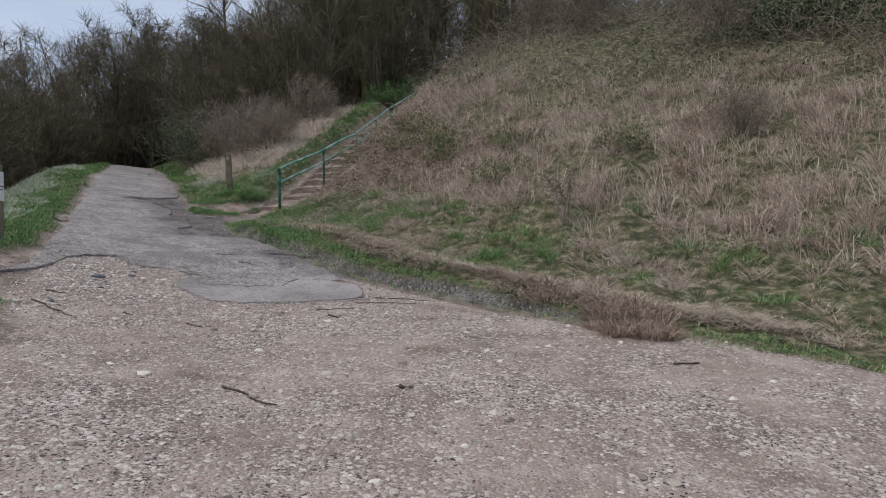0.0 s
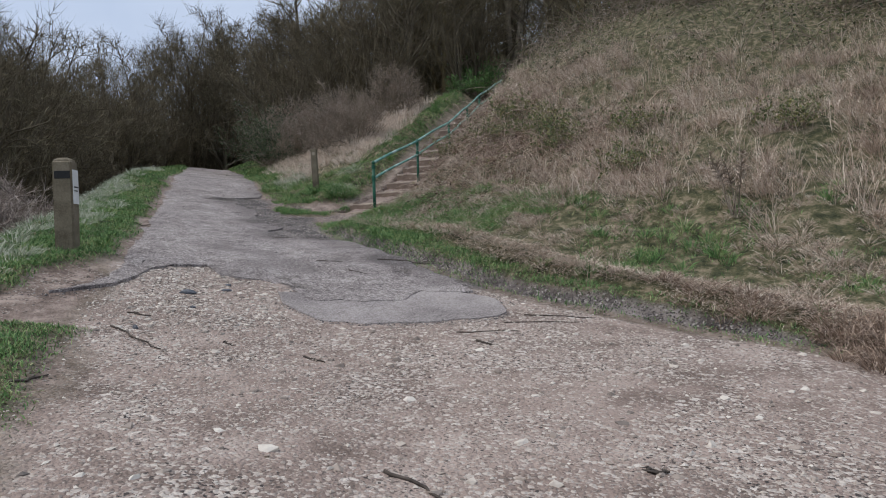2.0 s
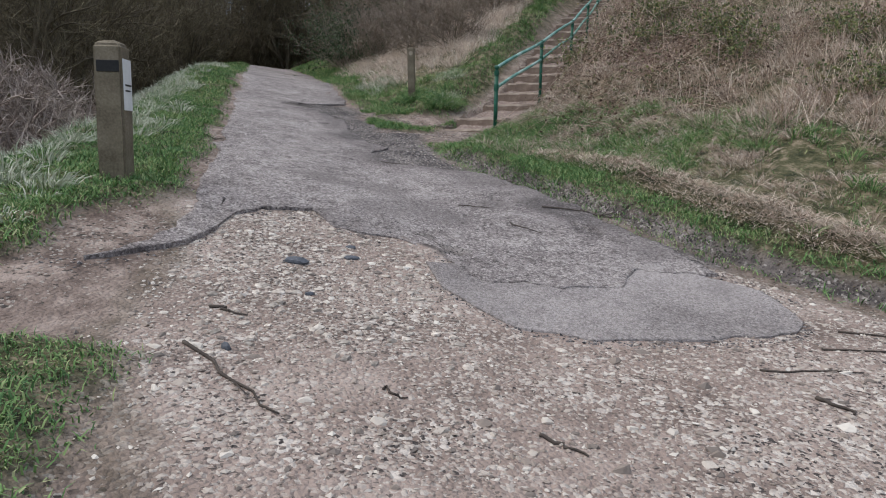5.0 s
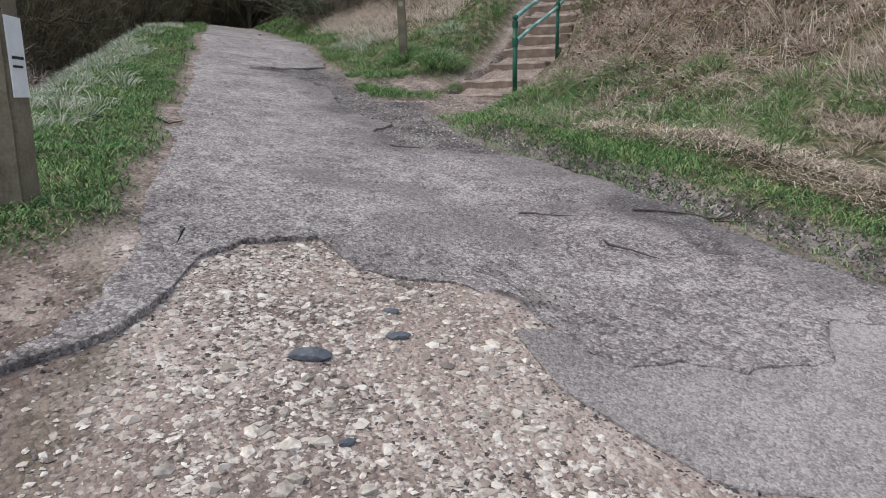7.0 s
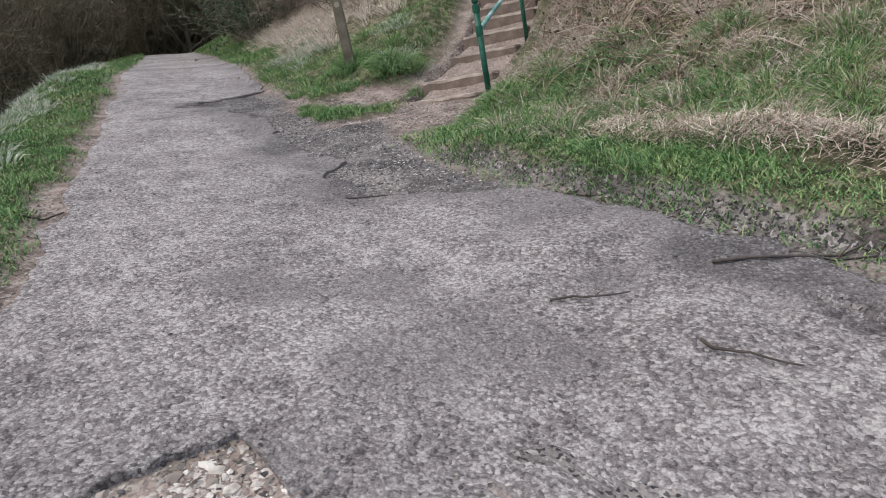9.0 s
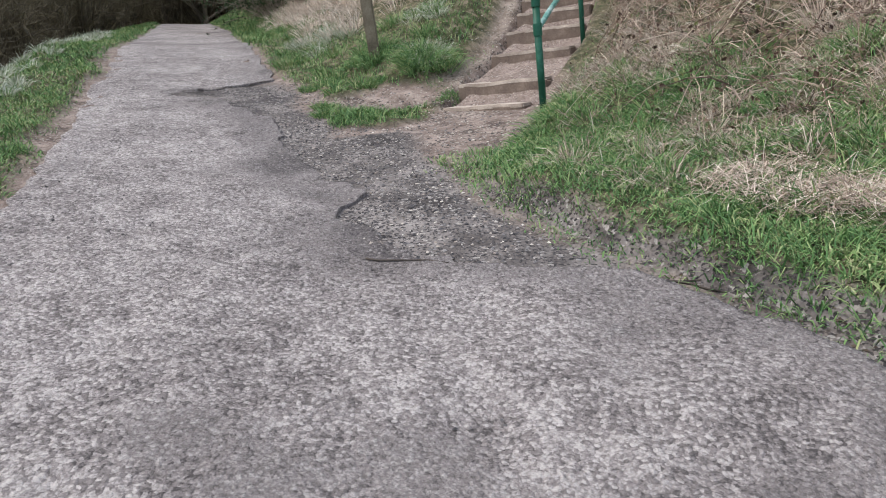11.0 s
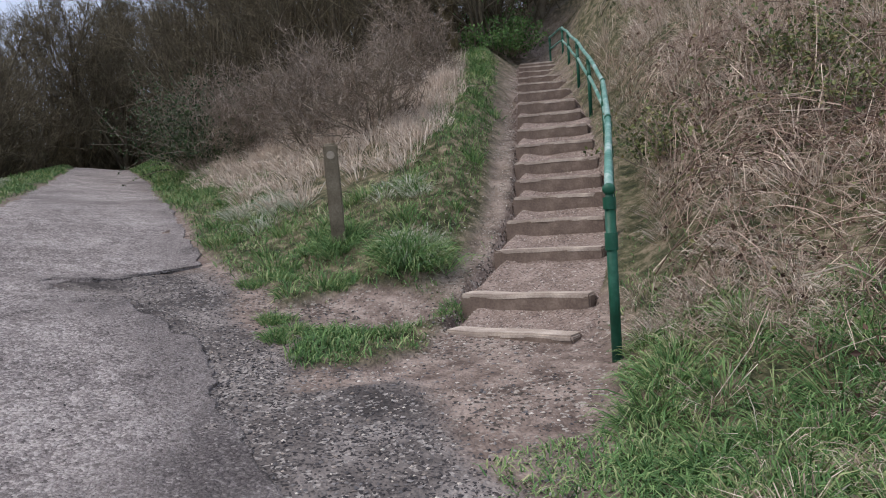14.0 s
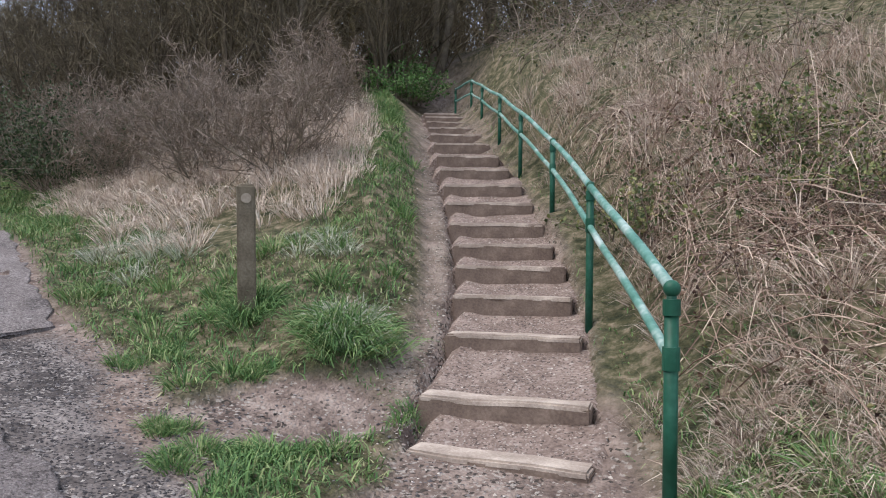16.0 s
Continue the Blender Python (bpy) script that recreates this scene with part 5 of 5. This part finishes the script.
def scrub_keep(x, y, s, d, e):
    q, _ = step_line(x, y)
    return step01(-1.5, .8, e - scrub_line(s) + 2 * vnoise(x, y, .35, 93)) * (.5 + .5 * step01(-.2, .1, vnoise(x, y, .5, 94))) * step01(1.0, 1.8, q)


N3, T3 = canes(6500, (-2, 34), (8, 24), scrub_keep, (.9, 2.4), (.005, .010), 1.5, 23, 6)
stuff("scrub_canes", T3, M_TWIG_RED, "bare brown scrub along the top of the bank", "scrub")
stuff("scrub_leaves", leaves_on(N3, 5, (.04, .085), g_), M_SCRUB_LEAF, "olive green bramble leaves on the scrub above the bank", "scrub")


def patch_keep(c, r):
    def keep(x, y, s, d, e):
        return step01(1, .6, np.hypot(s - c[0], d - c[1]) / r)
    return keep


def leafy_bush(name, s, d, r, h, n, mat, label, seed, size=(.05, .1), cane_mat=None):
    x0, y0 = plan(s, d)
    z0 = float(height(np.array(x0), np.array(y0)))
    g = np.random.default_rng(seed)
    a, f = g.uniform(0, 6.28, n), np.sqrt(g.random(n)) * r * .45
    P = np.stack([np.cos(a) * f, np.sin(a) * f, np.full(n, -.1)], 1)
    D = np.stack([np.cos(a) * f / r * 1.6, np.sin(a) * f / r * 1.6, np.ones(n)], 1) + g.normal(0, .25, (n, 3))
    N = grow(P, D, h * g.uniform(.5, 1.15, n), 5, .22, -.02, g)
    ob = thing(name, label, "bush", "bushes on the bank", at=pose(x0, y0, z0))
    mesh_part("woody_base", build_mesh("stems", *path_tubes(N, np.full(n, .007), np.full(n, .003), 3), cane_mat or M_TWIG_RED), ob)
    mesh_part("foliage", build_mesh("leaves", *leaves_on(N, 26, size, g), mat), ob)
    return ob


leafy_bush("ivy_mound", 29.4, 10.3, 1.5, 1.0, 130, M_IVY, "bright green ivy mound at the top of the steps", 41)
leafy_bush("ivy_mound", 31.5, 11.5, 1.6, 1.1, 110, M_IVY, "bright green ivy mound at the top of the steps", 42)
leafy_bush("evergreen_bush", 12.8, 15.4, 2.0, 1.7, 150, M_HOLLY, "dark green bush at the top of the bank", 43)
leafy_bush("evergreen_bush", 9.8, 15.8, 1.6, 1.6, 120, M_HOLLY, "dark green bush at the top of the bank", 44)
leafy_bush("bramble_bush", 15.3, 6.6, .8, .8, 60, M_LEAF, "olive bramble bush among dead grass", 45, (.03, .06))
leafy_bush("bramble_bush", 17.2, 6.7, .7, .7, 50, M_LEAF, "olive bramble bush among dead grass", 46, (.03, .06))
leafy_bush("evergreen_bush", 31.5, 2.9, 2.0, 2.4, 260, M_HOLLY, "dark green bush beside the track", 47)
leafy_bush("evergreen_bush", 34.5, 3.2, 2.0, 2.8, 220, M_HOLLY, "dark green bush beside the track", 48)
for k_, (s_, d_) in enumerate(((13.2, 7.3), (12.0, 6.3), (14.4, 6.3), (10.8, 8.3), (17.5, 5.2), (16.4, 6.0))):
    leafy_bush("bramble_bush", s_, d_, .8, .62, 55, M_LEAF, "low olive bramble clump among dead grass", 50 + k_, (.03, .055))

# the dry weed on the bank
wsx, wsy = -3.0, 10.75
weed = thing("dry_weed", "dry brown weed with a bushy seed head", "weed", at=pose(wsx, wsy, float(height(np.array(wsx), np.array(wsy)))))
g2 = np.random.default_rng(5)
Nw = grow(g2.normal(0, .03, (5, 3)) * [1, 1, 0], g2.normal(0, .12, (5, 3)) + [0, 0, 1], g2.uniform(.7, .95, 5), 5, .08, 0, g2)
mesh_part("woody_base", build_mesh("stems", *path_tubes(Nw, np.full(5, .008), np.full(5, .005), 4), M_TWIG_RED), weed)
pw, dw, _, _ = sprout(Nw, 55, .6, 1, .8, .2, g2)
mesh_part("seed_head", build_mesh("seed_head", *tubes(pw, pw + dw * g2.uniform(.08, .24, len(pw))[:, None], .005, 0, 3), M_TWIG_RED), weed)

# ---- shrubs and trees ----
SCRUB = [tree_meshes("scrub_tree", 60 + k, 6.0 + .5 * k, 5, .07, 9, 6, 6, M_BARK_DARK, M_TWIG, .5, .05, .7, .17, .0075) for k in range(3)]
TALL = [tree_meshes("tall_tree", 70 + k, 10.5 + .8 * k, (1, 2, 2)[k], .17, (26, 15, 15)[k], 8, 6, M_BARK, M_TWIG, .5, .22, .9, .10, .010) for k in range(3)]
MOSSY = [tree_meshes("mossy_tree", 76 + k, 9.5, 2, .13, 14, 9, 7, M_BARK_MOSS, M_TWIG, .5, .3, .8, .12, .009) for k in range(1)]
SHRUB = [tree_meshes("shrub", 80 + k, 2.6, 13, .020, 7, 6, 5, M_BARK, M_TWIG_RED, .75, .03, .36, .75, .0055) for k in range(2)]
PALE = [tree_meshes("pale_shrub", 90 + k, 1.7, 20, .010, 6, 5, 5, M_TWIG_PALE, M_TWIG_PALE, .7, .03, .30, .75, .005) for k in range(1)]

g3 = np.random.default_rng(11)
for k_, (s_, d_, sc) in enumerate(((22.5, 4.0, .95), (24.6, 3.6, 1.1), (26.6, 4.3, 1.25), (28.6, 3.3, 1.1), (33.0, 4.0, 1.4), (26.0, 6.2, 1.1), (36.0, 3.2, 1.5), (9.4, 9.7, .42), (5.5, 13.5, .7), (8.0, 14.5, .8), (14.6, 14.6, .85), (19.5, 13.4, .9), (3.0, 14.5, .8), (24.5, 15, 1.0), (11.5, 17.5, 1.1), (18.0, 17.0, 1.2))):
    x_, y_ = plan(s_, d_)
    plant("shrub", SHRUB[k_ % 2], x_, y_, 67 * k_, sc * (.74 if k_ < 7 else 1), "bare brown many-stemmed shrub beside the track" if k_ < 7 else "bare reddish-brown shrub among dead grass on the bank", "shrub", "bare shrubs", ("woody_base", "twig_mass"))
for k_, (s_, d_, sc) in enumerate(((13.4, -4.6, 1.05), (15.2, -4.3, 1.2), (17.2, -4.2, 1.2), (12.0, -5.2, .9), (19.0, -4.4, 1.0))):
    x_, y_ = plan(s_, d_)
    plant("pale_shrub", PALE[0], x_, y_, 80 * k_, sc, "pale grey leafless shrub beyond the verge", "shrub", "pale shrubs", ("woody_base", "twig_mass"))
n_ = 0
for row in range(2):
    for s_ in np.arange(17.0, 62, 2.2):
        x_, y_ = plan(s_ + g3.uniform(-.9, .9), -5.2 - row * 3.4 - g3.uniform(0, 1.6))
        plant("scrub_tree", SCRUB[n_ % 3], x_, y_, g3.uniform(0, 360), g3.uniform(.88, 1.3) * (1 if s_ > 24 else .85), "leafless thicket tree with dense brown twigs", "tree", "thicket trees")
        n_ += 1
for k_, (s_, d_) in enumerate(((39, 4.2), (42, 3.8), (45, 3.9), (64, 1.2), (65, -1.0), (66.5, 2.6), (58, -4.0), (45.5, -4.2), (68, .2), (63, -3.4), (55, 4.2), (71, -1), (70, 2.4), (51, 5.0), (60, 4.4), (53, -4.5), (30.5, 7.6), (32, 6.4), (34, 5.6), (33.5, 9.5), (36.5, 5.0), (29.5, 9.8))):
    x_, y_ = plan(s_, d_)
    plant("scrub_tree", SCRUB[k_ % 3], x_, y_, g3.uniform(0, 360), g3.uniform(1.15, 1.45) * (1 if k_ < 16 else .72) * (1.5 if s_ > 62 else 1), "leafless thicket tree with dense brown twigs", "tree", "thicket trees")
for k_, (s_, d_) in enumerate(((34, 8), (36, 11), (33, 14), (38, 6.5), (41, 9), (40, 14), (44, 6), (46, 11), (35, 18), (30, 16), (31, 20), (27, 19), (50, 5.2), (52, -6.5), (47, -12), (24, 20), (43, 18), (67, 3), (60, -10), (37, 22), (22, 24), (17, 23), (12, 24), (27, 25))):
    x_, y_ = plan(s_, d_)
    plant("tall_tree", TALL[k_ % 3] if k_ not in (1, 4, 9) else MOSSY[0], x_, y_, 53 * k_, g3.uniform(.8, 1.12), "tall leafless woodland tree" if k_ not in (1, 4, 9) else "leafless tree with yellow-green mossy bark", "tree", "woodland trees")
for k_ in range(8):
    x_, y_ = plan(g3.uniform(30, 46), g3.uniform(7.5, 24))
    plant("scrub_tree", SCRUB[k_ % 3], x_, y_, g3.uniform(0, 360), g3.uniform(.6, .95), "leafless thicket tree with dense brown twigs", "tree", "thicket trees")

for k_, (s_, d_) in enumerate(((30.9, 9.6), (33.0, 11.8), (32.2, 13.2), (34.8, 9.4), (31.6, 7.9))):
    x_, y_ = plan(s_, d_)
    plant("woodland_tree", MOSSY[0] if k_ % 3 == 0 else TALL[k_ % 3], x_, y_, 95 * k_ + 20, .95, "leafless tree with yellow-green mossy bark" if k_ % 3 == 0 else "tall leafless woodland tree", "tree", "woodland trees")

# far woods: a mass of twigs that closes the view behind the near trees
gw = np.random.default_rng(29)


def twig_mass(n, S, D, top):
    s, d = gw.uniform(*S, n), gw.uniform(*D, n)
    x, y = plan(s, d)
    P = np.stack([x, y, base_height(x, y) + top * gw.random(n) ** 1.2 * (1 + .5 * vnoise(x, y, .25, 95))], 1)
    v = np.stack([gw.normal(0, .55, n), gw.normal(0, .55, n), gw.uniform(.3, 1.2, n)], 1)
    return tubes(P, P + v * gw.uniform(.8, 2.0, n)[:, None], gw.uniform(.012, .03, n), 0, 3)


stuff("far_woods", join(twig_mass(20000, (66, 82), (-15, 13), 9.5), twig_mass(9000, (64, 72), (-7, 7), 3.5), twig_mass(5000, (46, 64), (-10.5, -4.4), 5.5), twig_mass(4000, (46, 64), (4.2, 11), 6), twig_mass(27000, (14, 62), (-22, -9.5), 8.0), twig_mass(9000, (40, 62), (10, 34), 7), twig_mass(6000, (26, 44), (14, 30), 4), twig_mass(6500, (31, 46), (5.5, 14), 6.5)),
      M_TWIG, "distant leafless woodland", "woodland")
